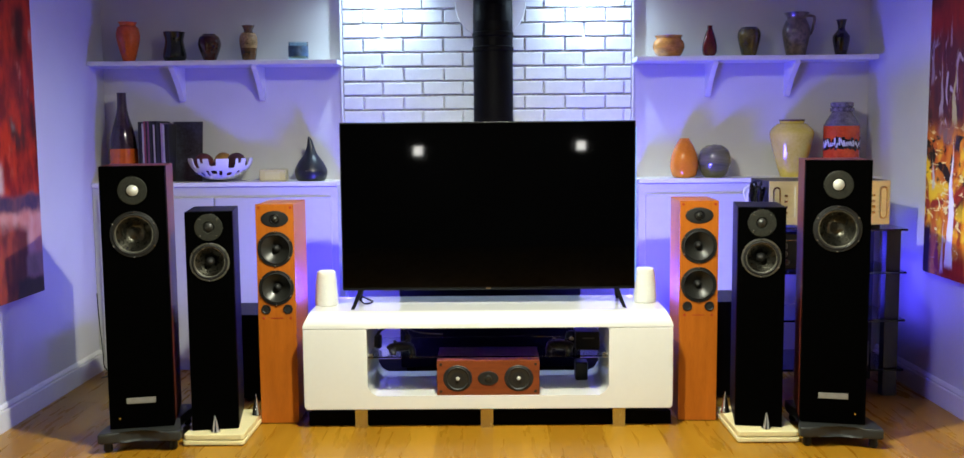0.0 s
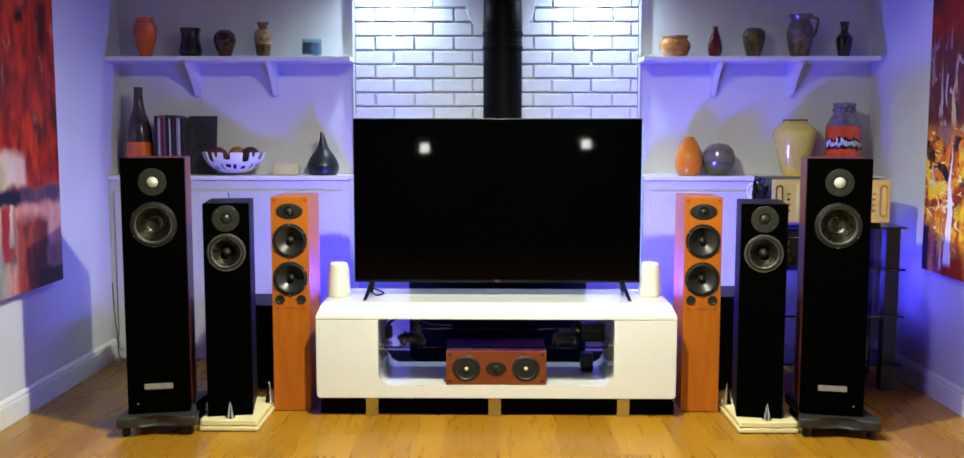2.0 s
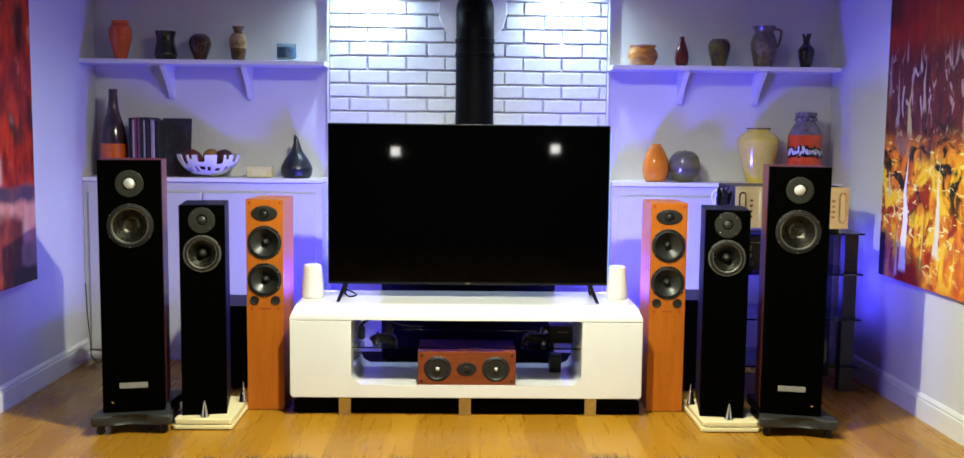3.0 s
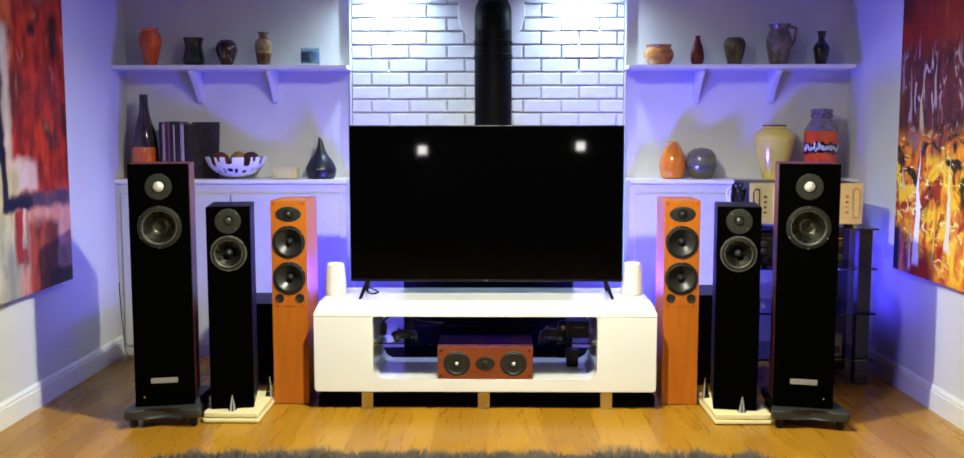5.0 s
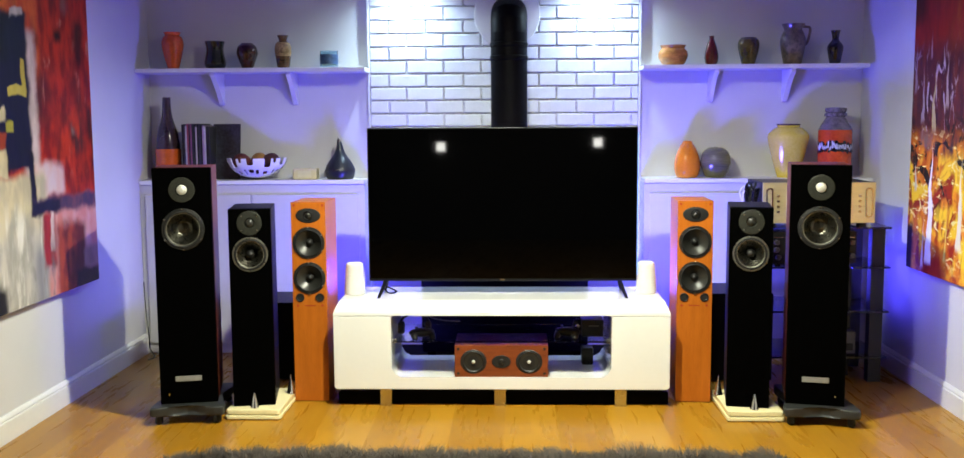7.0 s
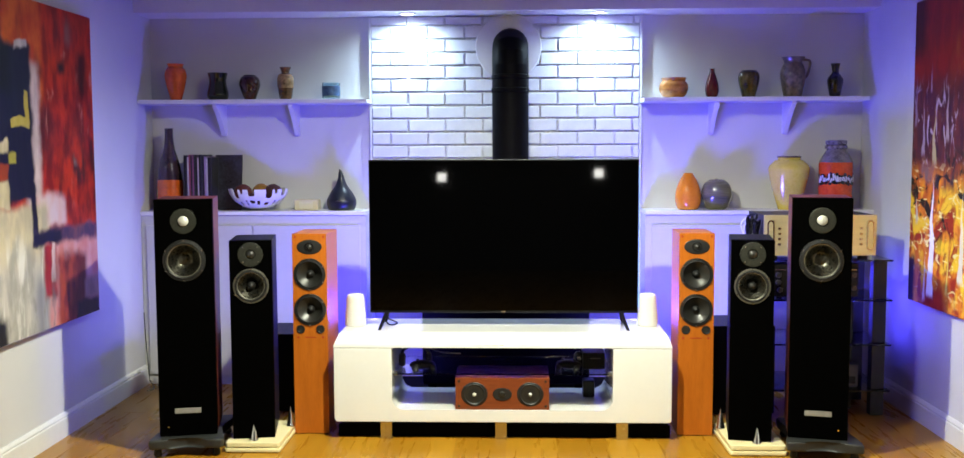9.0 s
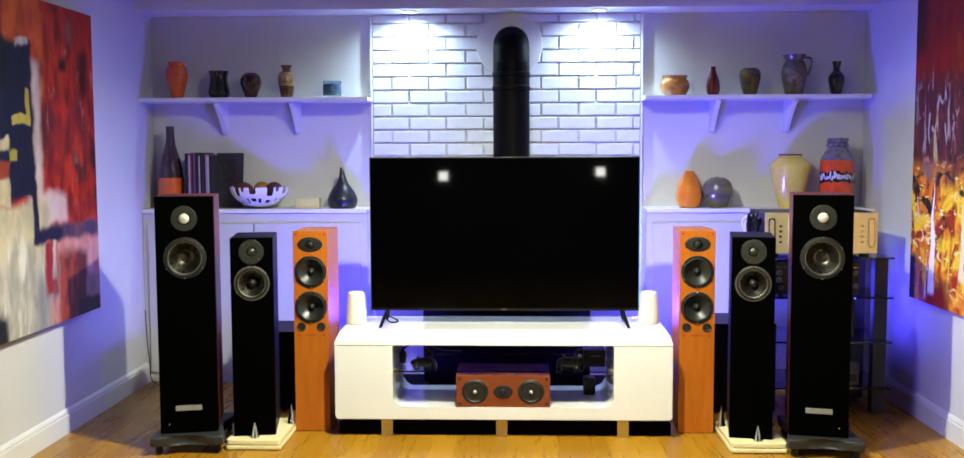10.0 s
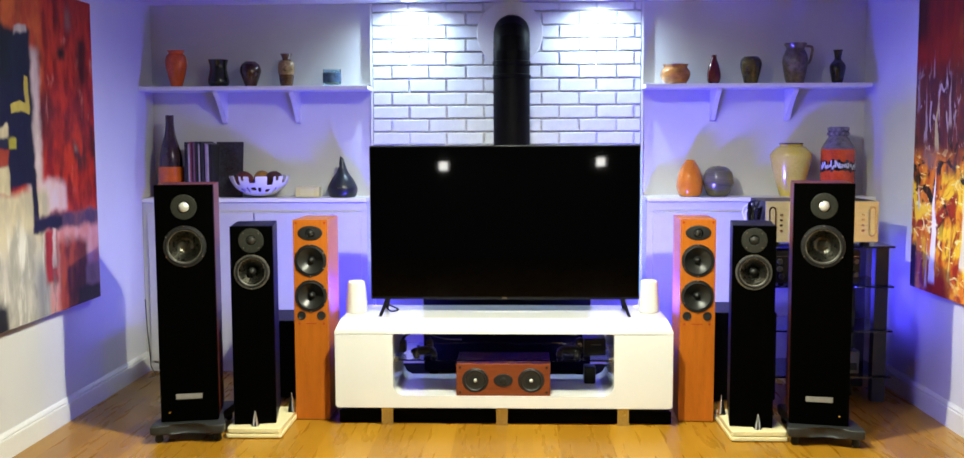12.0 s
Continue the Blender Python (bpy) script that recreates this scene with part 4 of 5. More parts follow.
pot("vase", 1.980, 5.20, SH, 0.092, 0.198, [(0.62, 0), (0.72, 0.08), (1.0, 0.42), (0.95, 0.56), (0.50, 0.70), (0.42, 0.78), (0.55, 0.95), (0.66, 1.0)], ceramic("black purple glaze", (0.005, 0.004, 0.004), (0.012, 0.010, 0.012), var=0.5), "small black vase with a pale neck", UP)

b = pot("bottle_vase", -2.072, 5.20, LG, 0.150, 0.505, [(0.92, 0), (0.96, 0.04), (1.0, 0.22), (0.98, 0.40), (0.80, 0.58), (0.48, 0.74), (0.36, 0.86), (0.33, 0.97), (0.36, 1.0)], ceramic("smoky purple glass glaze", (0.022, 0.012, 0.016), (0.045, 0.025, 0.032), rough=0.08), "tall smoky bottle vase with an orange base band", LO)
part("base_band", lathe([(0.071, 0.001), (0.0768, 0.02), (0.0775, 0.12), (0.0768, 0.19), (0.074, 0.19)], 44), ceramic("orange band", (0.60, 0.11, 0.015)), b, "bright orange glazed band")


def record_row():
    x = -1.958
    tints = [(0.02, 0.016, 0.018), (0.03, 0.026, 0.03), (0.30, 0.27, 0.27), (0.20, 0.03, 0.05), (0.03, 0.03, 0.035), (0.16, 0.05, 0.10), (0.06, 0.075, 0.07), (0.02, 0.02, 0.022), (0.34, 0.30, 0.31), (0.015, 0.015, 0.015), (0.08, 0.08, 0.10), (0.02, 0.02, 0.02), (0.24, 0.16, 0.24), (0.36, 0.33, 0.34)]
    mats = [mat("record sleeve card", tuple(q * (1.25 if max(c) > 0.1 else 0.35) for q in c), 0.5, scale=12, var=0.3, bump=0.03) for c in tints]
    for i in range(16):
        w = 0.0070 + 0.003 * random.random()
        h = 0.322 + 0.024 * random.random()
        t = thing("record_sleeve", (x + w / 2, 5.335, LG), "upright record in a dark cardboard sleeve", "record", "row of records", turn=0)
        part("sleeve", box(-w / 2, w / 2, -0.215 - 0.004 * random.random(), -0.002, 0.0, h, 0.001, 1), mats[i % len(mats)], t)
        x += w + 0.0018
    return x


record_row()
t = thing("record_sleeve", (-1.722, 5.225, LG), "dark picture record sleeve leaning face outwards", "record")
me = box(-0.085, 0.085, -0.004, 0.004, 0.0, 0.345, 0.0015)
bmesh.ops.rotate(me, cent=(0, 0, 0), matrix=Matrix.Rotation(radians(-9), 3, "X"), verts=me.verts)
part("sleeve", me, mat("dark picture card", (0.006, 0.007, 0.014), 0.30, scale=9, var=0.9, bump=0.0, tint=(0.03, 0.03, 0.05)), t)


def fruit_bowl():
    t = thing("fruit_bowl", (-1.524, 5.205, LG), "white openwork ceramic bowl holding round brown and yellow balls", "bowl")
    bm = bmesh.new()
    nu, nv = 60, 12
    grid = []
    for i in range(nv + 1):
        a = radians(14 + 72 * i / nv)
        r, z = 0.183 * math.sin(a), 0.004 + 0.140 * (1 - math.cos(a))
        grid.append([bm.verts.new((r * math.cos(2 * math.pi * k / nu), r * math.sin(2 * math.pi * k / nu), z)) for k in range(nu)])
    for i in range(nv):
        for k in range(nu):
            q = k % 6
            odd = (k // 6) % 2
            tall = q in (2, 3) and i >= 8 + odd
            eye = q in (0, 5) and 4 <= i <= 6 and odd
            low = q in (2, 3) and 4 + odd <= i <= 5 + odd
            lip = q == 5 and i >= 10 and not odd
            if tall or eye or low or lip:
                continue
            bm.faces.new((grid[i][k], grid[i][(k + 1) % nu], grid[i + 1][(k + 1) % nu], grid[i + 1][k]))
    bm.faces.new([v for v in grid[0]][::-1])
    bmesh.ops.recalc_face_normals(bm, faces=bm.faces)
    bmesh.ops.solidify(bm, geom=bm.faces[:], thickness=0.007)
    bmesh.ops.smooth_vert(bm, verts=bm.verts, factor=0.5, use_axis_x=True, use_axis_y=True, use_axis_z=True)
    part("openwork_shell", bm, ceramic("white bowl glaze", (0.78, 0.78, 0.80), var=0.03), t)
    tones = [mat("dark red ball", (0.10, 0.022, 0.012), 0.6, scale=25, var=0.4, bump=0.3), mat("ochre ball", (0.30, 0.15, 0.02), 0.6, scale=25, var=0.4, bump=0.3), mat("dark brown ball", (0.055, 0.016, 0.014), 0.6, scale=25, var=0.4, bump=0.3)]
    for (x, y, z, r, k) in ((-0.092, -0.01, 0.105, 0.056, 0), (0.005, 0.045, 0.112, 0.052, 1), (0.094, -0.012, 0.107, 0.056, 2), (0.0, -0.055, 0.066, 0.050, 2), (0.03, 0.0, 0.062, 0.048, 0)):
        f = thing("decorative_ball", (-1.524 + x, 5.205 + y, LG + z), "round dried fruit ball resting in the white bowl", "ball", "balls in the bowl")
        sp = bmesh.new()
        bmesh.ops.create_icosphere(sp, subdivisions=3, radius=r)
        for v in sp.verts:
            v.co *= 1 + 0.03 * noise.noise(v.co * 40 + Vector((x * 50, 0, 0)))
        part("ball", sp, tones[k], f)


fruit_bowl()
t = thing("cream_box", (-1.222, 5.21, LG), "small cream box with rounded edges on the ledge", "box")
part("body", box(-0.075, 0.075, -0.045, 0.045, 0.0, 0.066, 0.008, 3), mat("cream card", (0.62, 0.56, 0.38), 0.5, scale=14, var=0.08), t)
part("front_label", box(-0.042, 0.042, -0.0465, -0.0448, 0.012, 0.052), mat("pale card", (0.66, 0.62, 0.48), 0.5, scale=14, var=0.06), t)
t = thing("aroma_diffuser", (-1.008, 5.20, LG), "dark teardrop aroma diffuser with a slanted spout", "diffuser")
bm = lathe(smooth_profile([(0.070, 0.0), (0.082, 0.008), (0.091, 0.04), (0.089, 0.066), (0.068, 0.108), (0.038, 0.15), (0.022, 0.19), (0.015, 0.225), (0.011, 0.240)], 5), 40)
for v in bm.verts:
    if v.co.z > 0.2:
        v.co.z += -v.co.x * 1.2 * (v.co.z - 0.2) / 0.04
part("body", bm, mat("dark slate plastic", (0.010, 0.012, 0.016), 0.35, scale=20, var=0.2, bump=0.02), t)
part("band", lathe([(0.0902, 0.047), (0.0918, 0.049), (0.0902, 0.051)], 40), BLACKPLASTIC, t)
part("logo_mark", box(-0.014, 0.014, -0.0915, -0.088, 0.058, 0.062), SILVER, t)

e = pot("vase", 1.112, 5.205, LG, 0.158, 0.222, [(0.66, 0), (0.86, 0.06), (1.0, 0.28), (0.92, 0.55), (0.66, 0.80), (0.40, 0.95), (0.34, 1.0)], ceramic("orange egg glaze", (0.60, 0.17, 0.010), (0.64, 0.20, 0.015), var=0.06), "orange egg-shaped vase with a small slanted mouth", LO)
pot("vase", 1.286, 5.215, LG, 0.186, 0.186, [(0.52, 0), (0.72, 0.07), (0.98, 0.38), (1.0, 0.52), (0.86, 0.80), (0.50, 0.96), (0.14, 0.99), (0.12, 1.0)], ceramic("olive grey banded glaze", (0.075, 0.075, 0.042), (0.14, 0.13, 0.08), scale=5, var=0.3, stretch=(0.3, 0.3, 4)), "round olive grey banded pebble vase", LO)
y = pot("vase", 1.716, 5.20, LG, 0.240, 0.318, [(0.50, 0), (0.54, 0.05), (0.78, 0.35), (1.0, 0.70), (0.98, 0.82), (0.70, 0.93), (0.56, 0.95), (0.58, 1.0)], ceramic("pale yellow glaze", (0.62, 0.48, 0.06), (0.66, 0.54, 0.12), var=0.08), "large pale yellow glazed vase with a dark rim", LO)
part("rim", lathe([(0.066, 0.312), (0.071, 0.315), (0.071, 0.322), (0.064, 0.322)], 40), ceramic("purple rim glaze", (0.05, 0.02, 0.05)), y, "dark purple rim")

k = pot("jar", 1.994, 5.195, LG, 0.196, 0.420, [(0.96, 0), (1.0, 0.03), (1.0, 0.62), (0.96, 0.70), (0.72, 0.80), (0.56, 0.86), (0.56, 0.88)], ceramic("grey salt glaze", (0.09, 0.075, 0.09), (0.18, 0.16, 0.18), scale=22, var=0.3), "tall orange-red banded stoneware jar with patterned neck", LO)
part("red_band", lathe([(0.0975, 0.03), (0.0995, 0.04), (0.0995, 0.275), (0.0965, 0.29)], 44), ceramic("orange red glaze", (0.55, 0.045, 0.012), (0.62, 0.08, 0.02), scale=12), k, "glossy orange-red band")
part("neck_ring", lathe([(0.053, 0.362), (0.066, 0.366), (0.066, 0.384), (0.055, 0.388), (0.063, 0.394), (0.063, 0.414), (0.05, 0.418)], 40), ceramic("dark ring glaze", (0.03, 0.022, 0.03), (0.16, 0.14, 0.18), scale=45, var=0.8), k, "dark patterned neck rings")
DARKMARK, WHITEMARK = ceramic("black relief glaze", (0.012, 0.010, 0.012)), ceramic("white relief glaze", (0.60, 0.60, 0.66))
for i in range(24):
    a = radians(-172 + 7.2 * i)
    z = 0.150 + 0.022 * random.random()
    for m_, wide, h, lift, out in ((DARKMARK, 0.008, 0.050 + 0.020 * random.random(), -0.010, 0.0), (WHITEMARK, 0.0045, 0.018 + 0.026 * random.random(), 0.006, 0.0012)):
        q = box(-wide, wide, -0.0015, 0.0015, -h / 2, h / 2, 0.0008, 1)
        lean = Matrix.Translation((0, 0, z + lift + h / 2)) @ Matrix.Rotation(radians(random.uniform(-28, 28)), 4, "Y")
        bmesh.ops.transform(q, matrix=Matrix.Rotation(a + math.pi / 2, 4, "Z") @ Matrix.Translation((0, -0.1003 - out, 0)) @ lean, verts=q.verts)
        part("relief_mark", q, m_, k)


# ---- hi-fi rack in the corner ----
def hifi_rack():
    t = thing("hifi_rack", (1.70, 4.46, 0), "black hi-fi rack with smoked glass shelves and square pillars", "hi-fi rack")
    for z in (0.135, 0.385, 0.625, 0.838):
        part("glass_shelf", box(-0.355, 0.366, -0.03, 0.43, z, z + 0.010, 0.001), GLASS, t, "smoked glass shelf")
    for x0, x1, y0 in ((-0.335, -0.265, 0.02), (0.275, 0.345, 0.0), (-0.335, -0.265, 0.34), (0.275, 0.345, 0.34)):
        zs = [0.0, 0.135, 0.385, 0.625, 0.838]
        for a, b in zip(zs, zs[1:]):
            part("pillar", box(x0, x1, y0, y0 + 0.06, a + (0.010 if a else 0), b, 0.003), PLINTHGREY, t)
    part("back_panel", box(0.19, 0.205, 0.10, 0.36, 0.01, 0.625), BLACKPLASTIC, t)


hifi_rack()


def amplifier():
    t = thing("amplifier", (1.683, 4.45, 0.848), "champagne gold hi-fi amplifier with knobs on the glass rack", "amplifier")
    part("case", box(-0.295, 0.295, 0.012, 0.36, 0.024, 0.238, 0.003), BLACKPLASTIC, t)
    f = part("front_panel", box(-0.298, 0.298, 0.0, 0.012, 0.020, 0.238, 0.004), CHAMPAGNE, t, "champagne brushed front")
    for s in (-1, 1):
        for i in range(4):
            part("button", box(s * 0.215 - 0.008, s * 0.215 + 0.008, -0.006, 0.001, 0.16 - i * 0.028, 0.172 - i * 0.028, 0.002), CHROME, f)
        rr = [(s * 0.262 + 0.020 * math.cos(radians(q)) * (1), 0.13 + (0.062 if math.sin(radians(q)) > 0 else -0.062) + 0.020 * math.sin(radians(q))) for q in range(0, 360, 30)]
        part("handle", prism(rr, "y", -0.010, 0.002, 0.002), CHROME, f)
        part("handle_inset", prism([(s * 0.262 + (a - s * 0.262) * 0.6, 0.13 + (b - 0.13) * 0.88) for a, b in rr], "y", -0.012, -0.0095), CHAMPAGNE, f)
    for x, r, z in ((-0.12, 0.030, 0.13), (0.12, 0.030, 0.13), (0.0, 0.045, 0.13)):
        part("knob", lathe([(0, 0.030), (r * 0.9, 0.030), (r, 0.026), (r, 0.0)], 32, forward(x, 0, z)), CHAMPAGNE, f)
    part("display_line", box(-0.172, -0.168, -0.002, 0.001, 0.06, 0.21), WHITEPLASTIC, f)
    for x in (-0.24, 0.24):
        for y in (0.04, 0.30):
            part("foot", lathe([(0.0, 0.0), (0.026, 0.0), (0.026, 0.018), (0.022, 0.024), (0, 0.024)], 24, Matrix.Translation((x, y, 0))), BLACKPLASTIC, t)


amplifier()


def black_unit(name, x, z, w, h, label, knobs):
    t = thing(name, (x, 4.45, z), label, "hi-fi unit", "black hi-fi units")
    part("case", box(-w, w, 0.0, 0.34, 0.012, h, 0.004), BLACKPLASTIC, t)
    for kx, kz in knobs:
        part("knob", lathe([(0, 0.016), (0.012, 0.016), (0.014, 0.012), (0.014, 0)], 20, forward(kx, 0, kz)), DRIVERFRAME, t)
    part("trim_line", box(-w + 0.01, w - 0.01, -0.002, 0.001, h * 0.82, h * 0.84), CHROME, t)
    for sx in (-1, 1):
        for y in (0.03, 0.30):
            part("foot", box(sx * (w - 0.04) - 0.015, sx * (w - 0.04) + 0.015, y, y + 0.03, 0.0, 0.012), BLACKPLASTIC, t)


black_unit("receiver", 1.665, 0.635, 0.225, 0.19, "black hi-fi receiver with small knobs on the rack", [(-0.20, 0.13), (-0.20, 0.09), (-0.19, 0.05), (0.20, 0.06), (0.20, 0.13)])
t = thing("power_box", (1.86, 4.50, 0.145), "small grey metal power supply box on the lowest glass", "power supply")
part("case", box(-0.06, 0.06, 0.0, 0.20, 0.0, 0.125, 0.006), mat("grey painted steel", (0.10, 0.10, 0.09), 0.5, scale=20, var=0.15), t)
part("vent", box(-0.045, 0.045, -0.002, 0.002, 0.02, 0.06), BLACKPLASTIC, t)
t = thing("cable_bundle", (1.325, 4.50, 0.849), "tangled black and white cables heaped beside the amplifier", "cables")
for i in range(7):
    q = [(random.uniform(-0.03, 0.045), random.uniform(-0.02, 0.12), 0.012)]
    for s in range(5):
        q.append((random.uniform(-0.035, 0.05), random.uniform(-0.02, 0.12), random.uniform(0.03, 0.235)))
    q.append((0.05, 0.15, 0.02))
    part("cable", tube(q, 0.007 if i < 5 else 0.004, 6, 5), BLACKPLASTIC if i < 5 else WHITEPLASTIC, t)


def black_subwoofer(x, h):
    t = thing("subwoofer", (x, 4.44, 0), "plain black box subwoofer standing behind the speakers", "subwoofer", "black subwoofers")
    part("cabinet", box(-0.17, 0.17, 0.0, 0.36, 0.012, h, 0.005), BLACKVENEER, t)
    for sx in (-0.13, 0.13):
        for y in (0.04, 0.32):
            part("foot", lathe([(0, 0), (0.02, 0), (0.02, 0.012), (0, 0.012)], 16, Matrix.Translation((sx, y, 0))), RUBBER, t)


black_subwoofer(-1.30, 0.44)
black_subwoofer(1.285, 0.49)


# ---- on the glass shelf of the bench ----
def game_pad(x, y, turn, label):
    t = thing("game_controller", (x, y, 0.3335), label, "game controller", "game controllers", turn)
    bm = bmesh.new()
    bmesh.ops.create_icosphere(bm, subdivisions=3, radius=1)
    for v in bm.verts:
        wide = 1 + 0.35 * max(0, -v.co.y) * (abs(v.co.x) > 0.45)
        v.co = Vector((v.co.x * 0.066, v.co.y * 0.040 * wide, 0.024 + v.co.z * 0.0235))
    part("shell", bm, BLACKPLASTIC, t)
    for sx in (-1, 1):
        part("grip", lathe(smooth_profile([(0.008, 0.0), (0.015, 0.015), (0.016, 0.04), (0.010, 0.058), (0.001, 0.062)]), 20, Matrix.Translation((sx * 0.046, -0.012, 0.022)) @ Matrix.Rotation(radians(115), 4, "X") @ Matrix.Translation((0, 0, -0.01))), BLACKPLASTIC, t)
        part("thumb_stick", lathe([(0.005, 0.038), (0.005, 0.050), (0.009, 0.052), (0.008, 0.055), (0, 0.055)], 16, Matrix.Translation((sx * 0.028, -0.006, 0))), RUBBER, t)


game_pad(-0.41, 4.06, 20, "black game controller lying on the glass shelf")
game_pad(0.33, 4.08, -15, "black game controller lying on the glass shelf")
t = thing("headset", (-0.45, 4.12, 0.3335), "black headset resting on the glass shelf", "headset")
part("band", tube([(-0.07, 0, 0.03), (-0.068, 0, 0.075), (-0.03, 0, 0.105), (0.03, 0, 0.105), (0.068, 0, 0.075), (0.07, 0, 0.03)], 0.008), BLACKPLASTIC, t)
for s in (-1, 1):
    part("ear_cup", lathe([(0, -0.016), (0.03, -0.016), (0.035, 0.0), (0.03, 0.014), (0, 0.014)], 24, Matrix.Translation((s * 0.068, 0, 0.036)) @ Matrix.Rotation(radians(90), 4, "Y")), RUBBER, t)
t = thing("small_receiver", (0.455, 4.07, 0.3335), "small black box with pale marks on the glass shelf", "set-top box")
part("case", box(-0.055, 0.055, 0.0, 0.12, 0.0, 0.085, 0.004), BLACKPLASTIC, t)
part("pale_mark", box(-0.020, 0.030, -0.002, 0.001, 0.052, 0.058), DRIVERFRAME, t, "pale bar of unreadable writing")
t = thing("round_webcam", (0.385, 4.14, 0.3335), "small black round camera with a shiny lens", "camera")
part("body", lathe(smooth_profile([(0.022, 0), (0.026, 0.02), (0.026, 0.06), (0.015, 0.075), (0.001, 0.078)]), 24), BLACKPLASTIC, t)
part("lens", lathe([(0, 0.006), (0.010, 0.005), (0.013, 0)], 18, forward(0, -0.024, 0.045)), SILVER, t)
t = thing("power_adapter", (0.44, 4.20, 0.1555), "black plastic power adapter under the glass shelf", "power adapter")
part("block", box(-0.030, 0.030, 0.0, 0.08, 0.0, 0.09, 0.008), BLACKPLASTIC, t)


def cable(name, points, r, label, material=BLACKPLASTIC):
    t = thing(name, (0, 0, 0), label, "cable", "loose cables")
    part("cord", tube(points, r, 7, 7), material, t)
    return t


cable("power_cable", [(-2.196, 5.03, 0.46), (-2.192, 5.035, 0.30), (-2.188, 5.05, 0.16), (-2.180, 5.04, 0.11), (-2.17, 5.02, 0.05), (-2.12, 4.96, 0.012), (-2.14, 4.90, 0.008)], 0.0032, "thin dark cable hanging down the wall corner")
cable("power_cable", [(-0.46, 4.24, 0.452), (-0.42, 4.20, 0.43), (-0.33, 4.15, 0.405), (-0.22, 4.13, 0.40)], 0.003, "thin grey cable drooping inside the bench", DRIVERFRAME)
cable("power_cable", [(-0.36, 4.20, 0.085), (-0.38, 4.12, 0.075), (-0.44, 4.08, 0.063), (-0.55, 4.15, 0.063)], 0.003, "thin brown cable under the bench", EDGERED)
cable("power_cable", [(-0.60, 4.17, 0.575), (-0.57, 4.16, 0.565), (-0.55, 4.19, 0.545), (-0.59, 4.2, 0.536), (-0.62, 4.22, 0.560)], 0.004, "short black cable behind the television foot")
cable("power_cable", [(1.40, 4.62, 0.60), (1.36, 4.60, 0.44), (1.30, 4.62, 0.30), (1.28, 4.86, 0.02)], 0.008, "black cable hanging from the rack")
cable("speaker_cable", [(-1.30, 4.10, 0.01), (-1.22, 4.22, 0.008), (-1.12, 4.16, 0.008), (-1.08, 4.30, 0.008), (-0.98, 4.40, 0.008)], 0.006, "black speaker cable on the floor")

# lamps on the wall behind the viewer, seen mirrored in the screen
for x, z in ((-0.812, 1.116), (1.053, 1.162)):
    t = thing("wall_lamp", (x, REAR, z), "square white wall lamp, lit", "lamp", "rear wall lamps")
    part("housing", box(-0.062, 0.062, 0.001, 0.03, -0.062, 0.062, 0.004), WHITEPLASTIC, t)
    part("diffuser", box(-0.05, 0.05, 0.028, 0.036, -0.05, 0.05, 0.003), WARMGLOW, t)


# ---- rug ----
def shag_rug():
    t = thing("shag_rug", (-0.06, 2.115, 0), "thick grey-brown shaggy pile rug on the laminate floor", "rug")
    w, d, r = 1.42, 1.06, 0.38
    out = []
    for cx, cy, a0 in ((w - r, d - r, 0), (-w + r, d - r, 90), (-w + r, -d + r, 180), (w - r, -d + r, 270)):
        for k in range(10):
            a = radians(a0 + 10 * k)
            q = 1 + 0.02 * noise.noise(Vector((a * 3, 0.3, 0)))
            out.append(((cx + r * math.cos(a)) * q, (cy + r * math.sin(a)) * q))
    part("backing", prism(out, "z", 0.0, 0.022), RUGHAIR, t)
    verts, faces = [], []
    rng = random.Random(5)

    def inside(x, y):
        dx, dy = max(abs(x) - (w - r), 0), max(abs(y) - (d - r), 0)
        return math.hypot(dx, dy) < r * 1.0
    n = 0
    while n < 90000:
        x, y = rng.uniform(-w, w), rng.uniform(0.1, d) if rng.random() < 0.9 else rng.uniform(-d, 0.1)
        if not inside(x, y):
            continue
        n += 1
        clump = noise.noise(Vector((x * 9, y * 9, 0)))
        clump2 = noise.noise(Vector((x * 9, y * 9, 7)))
        h = 0.042 + 0.018 * rng.random() + 0.016 * clump
        lx, ly = 0.05 * clump2 + rng.uniform(-0.03, 0.03), 0.045 * clump + rng.uniform(-0.03, 0.03) + (0.035 if y > d - 0.06 else 0)
        a = rng.uniform(0, math.pi)
        bx, by = 0.0023 * math.cos(a), 0.0023 * math.sin(a)
        i = len(verts)
        verts += [(x - bx, y - by, 0.018), (x + bx, y + by, 0.018), (x + lx * 0.45 + bx * 0.8, y + ly * 0.45 + by * 0.8, h * 0.7), (x + lx * 0.45 - bx * 0.8, y + ly * 0.45 - by * 0.8, h * 0.7), (x + lx, y + ly, h)]
        faces += [(i, i + 1, i + 2, i + 3), (i + 3, i + 2, i + 4)]
    me = bpy.data.meshes.new("shag")
    me.from_pydata(verts, [], faces)
    me.materials.append(RUGHAIR)
    ob = new("shag", me)
    ob.parent = t
    tagged(ob, "long shaggy grey-brown tufts", kind="stuff")


shag_rug()


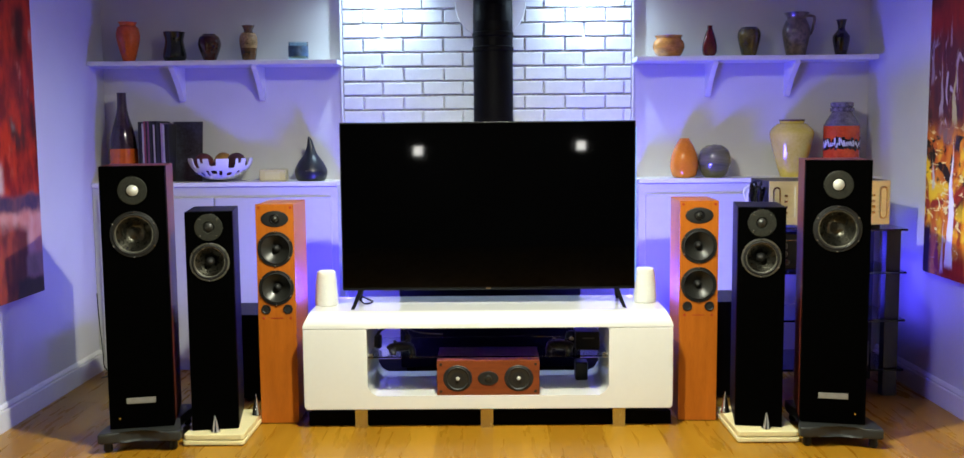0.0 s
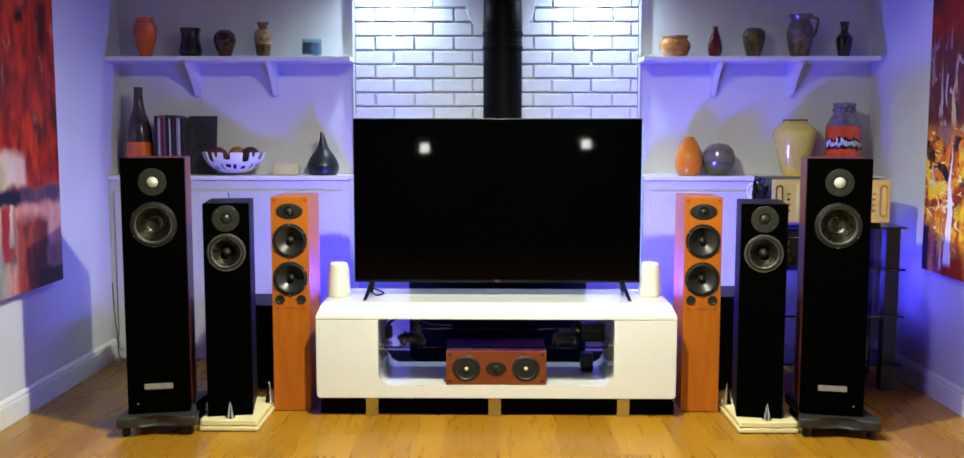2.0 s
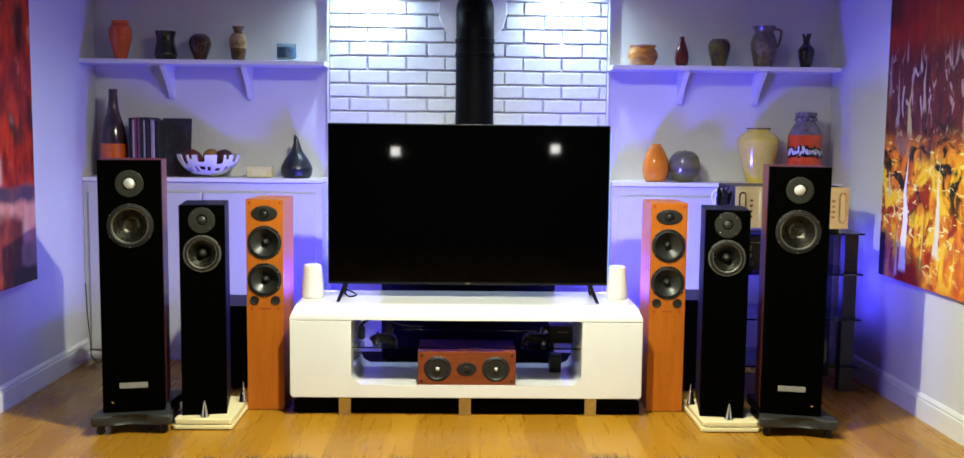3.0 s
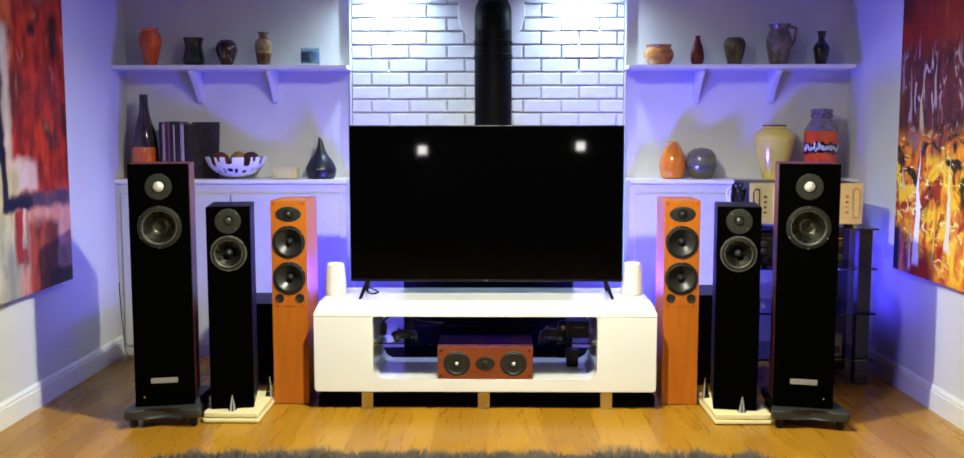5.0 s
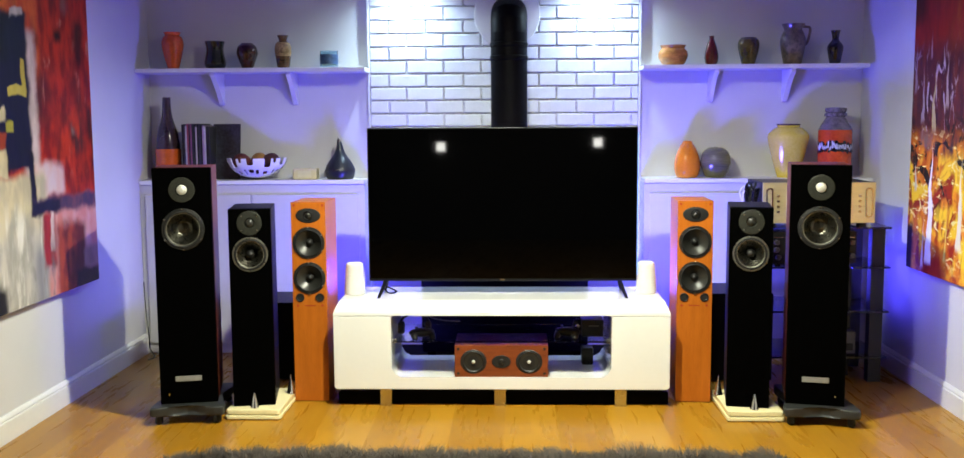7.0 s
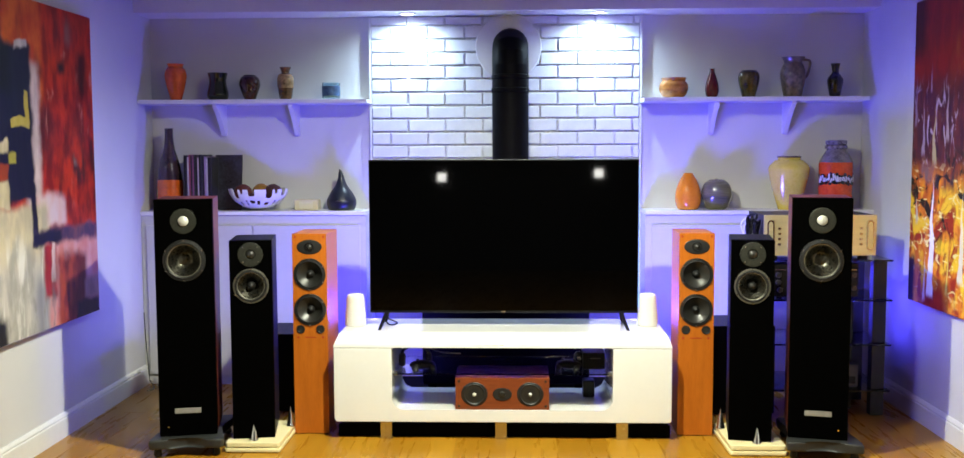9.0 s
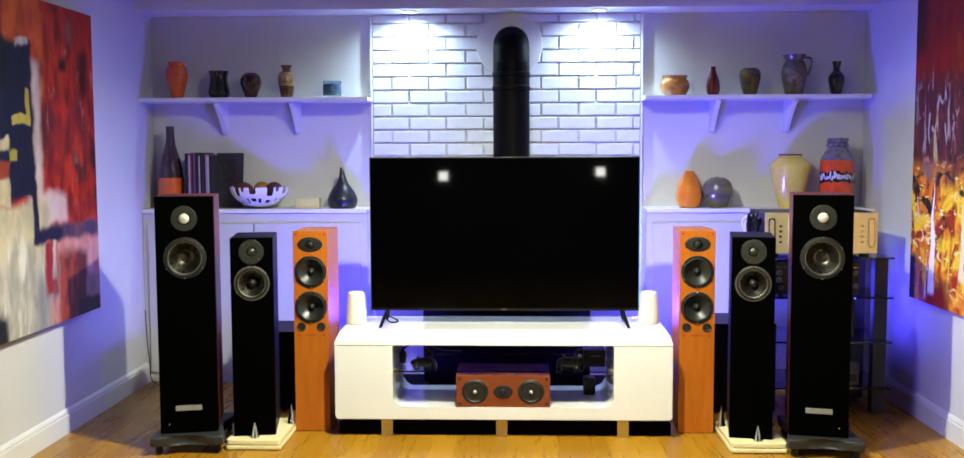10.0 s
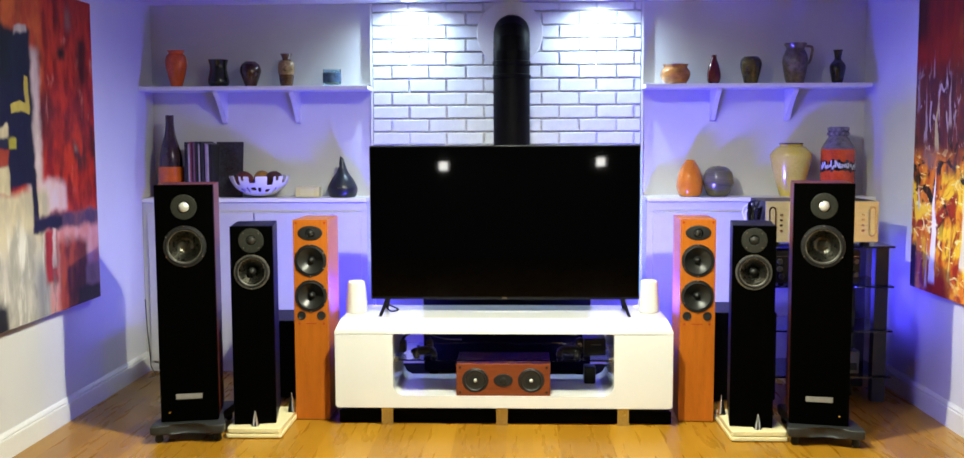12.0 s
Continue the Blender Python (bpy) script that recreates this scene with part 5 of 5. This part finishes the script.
# ---- pieces of the setting: bricks and floor planks ----
def pieces_of_wall():
    x_lo, x_hi, z_lo = -0.846 + 0.015, 0.827, 0.55
    structure("wall_mortar", box(x_lo - 0.001, x_hi + 0.001, BACK - 0.014, BACK - 0.001, z_lo, SOFFIT - 0.001), MORTAR, "grey mortar bed between white painted bricks")
    bed = bpy.data.objects["wall_mortar"]
    pitch, course, joint = 0.2315, 0.0818, 0.0115
    shared = {}
    row = -10
    while True:
        z0 = 1.392 + course * row
        row += 1
        if z0 > SOFFIT - 0.02:
            break
        z1 = min(z0 + course - joint, SOFFIT - 0.004)
        start = -0.604 if row % 2 else -0.713
        k = -2
        while True:
            a, b = start + pitch * k + joint / 2, start + pitch * (k + 1) - joint / 2
            k += 1
            a, b = max(a, x_lo + 0.002), min(b, x_hi - 0.002)
            if a > x_hi - 0.012:
                break
            if b - a < 0.012:
                continue
            key = (round(b - a, 3), round(z1 - z0, 3))
            if key not in shared:
                bm = box(-key[0] / 2, key[0] / 2, -0.020, 0.0, 0, key[1], 0.004, 2)
                for v in bm.verts:
                    v.co.y += 0.0012 * noise.noise(v.co * 30)
                me = bpy.data.meshes.new("brick")
                bmesh.ops.recalc_face_normals(bm, faces=bm.faces)
                bm.to_mesh(me)
                bm.free()
                me.materials.append(BRICK)
                shared[key] = me
            ob = new("brick", shared[key])
            ob.parent = bed
            ob.matrix_basis = pose((a + b) / 2, BACK - 0.0142 - random.uniform(0, 0.002), z0 + random.uniform(-0.001, 0.001), random.uniform(-0.8, 0.3), random.uniform(-0.25, 0.25), random.uniform(-0.4, 0.4))


pieces_of_wall()


def pieces_of_floor():
    wide, gap = 0.1245, 0.0001
    shared = {}
    rows = int((WR - WL) / wide) + 1
    for i in range(rows):
        x0 = WL + i * wide
        x1 = min(x0 + wide, WR)
        if x1 - x0 < 0.02:
            continue
        y = REAR - random.uniform(0, 0.9)
        while y < BACK:
            length = random.choice((0.95, 1.1, 1.25, 1.4))
            a, b = max(y, REAR), min(y + length, BACK)
            y += length
            if b - a < 0.03:
                continue
            key = (round(x1 - x0, 4), round(b - a, 2))
            if key not in shared:
                bm = box(-key[0] / 2 + gap / 2, key[0] / 2 - gap / 2, -key[1] / 2 + gap / 2, key[1] / 2 - gap / 2, -0.0055, 0.0)
                me = bpy.data.meshes.new("plank")
                bmesh.ops.recalc_face_normals(bm, faces=bm.faces)
                bm.to_mesh(me)
                bm.free()
                me.materials.append(PLANK)
                shared[key] = me
            ob = new("plank", shared[key])
            ob.parent = floor
            ob.location = ((x0 + x1) / 2, (a + b) / 2, -random.uniform(0.0001, 0.0004))


pieces_of_floor()
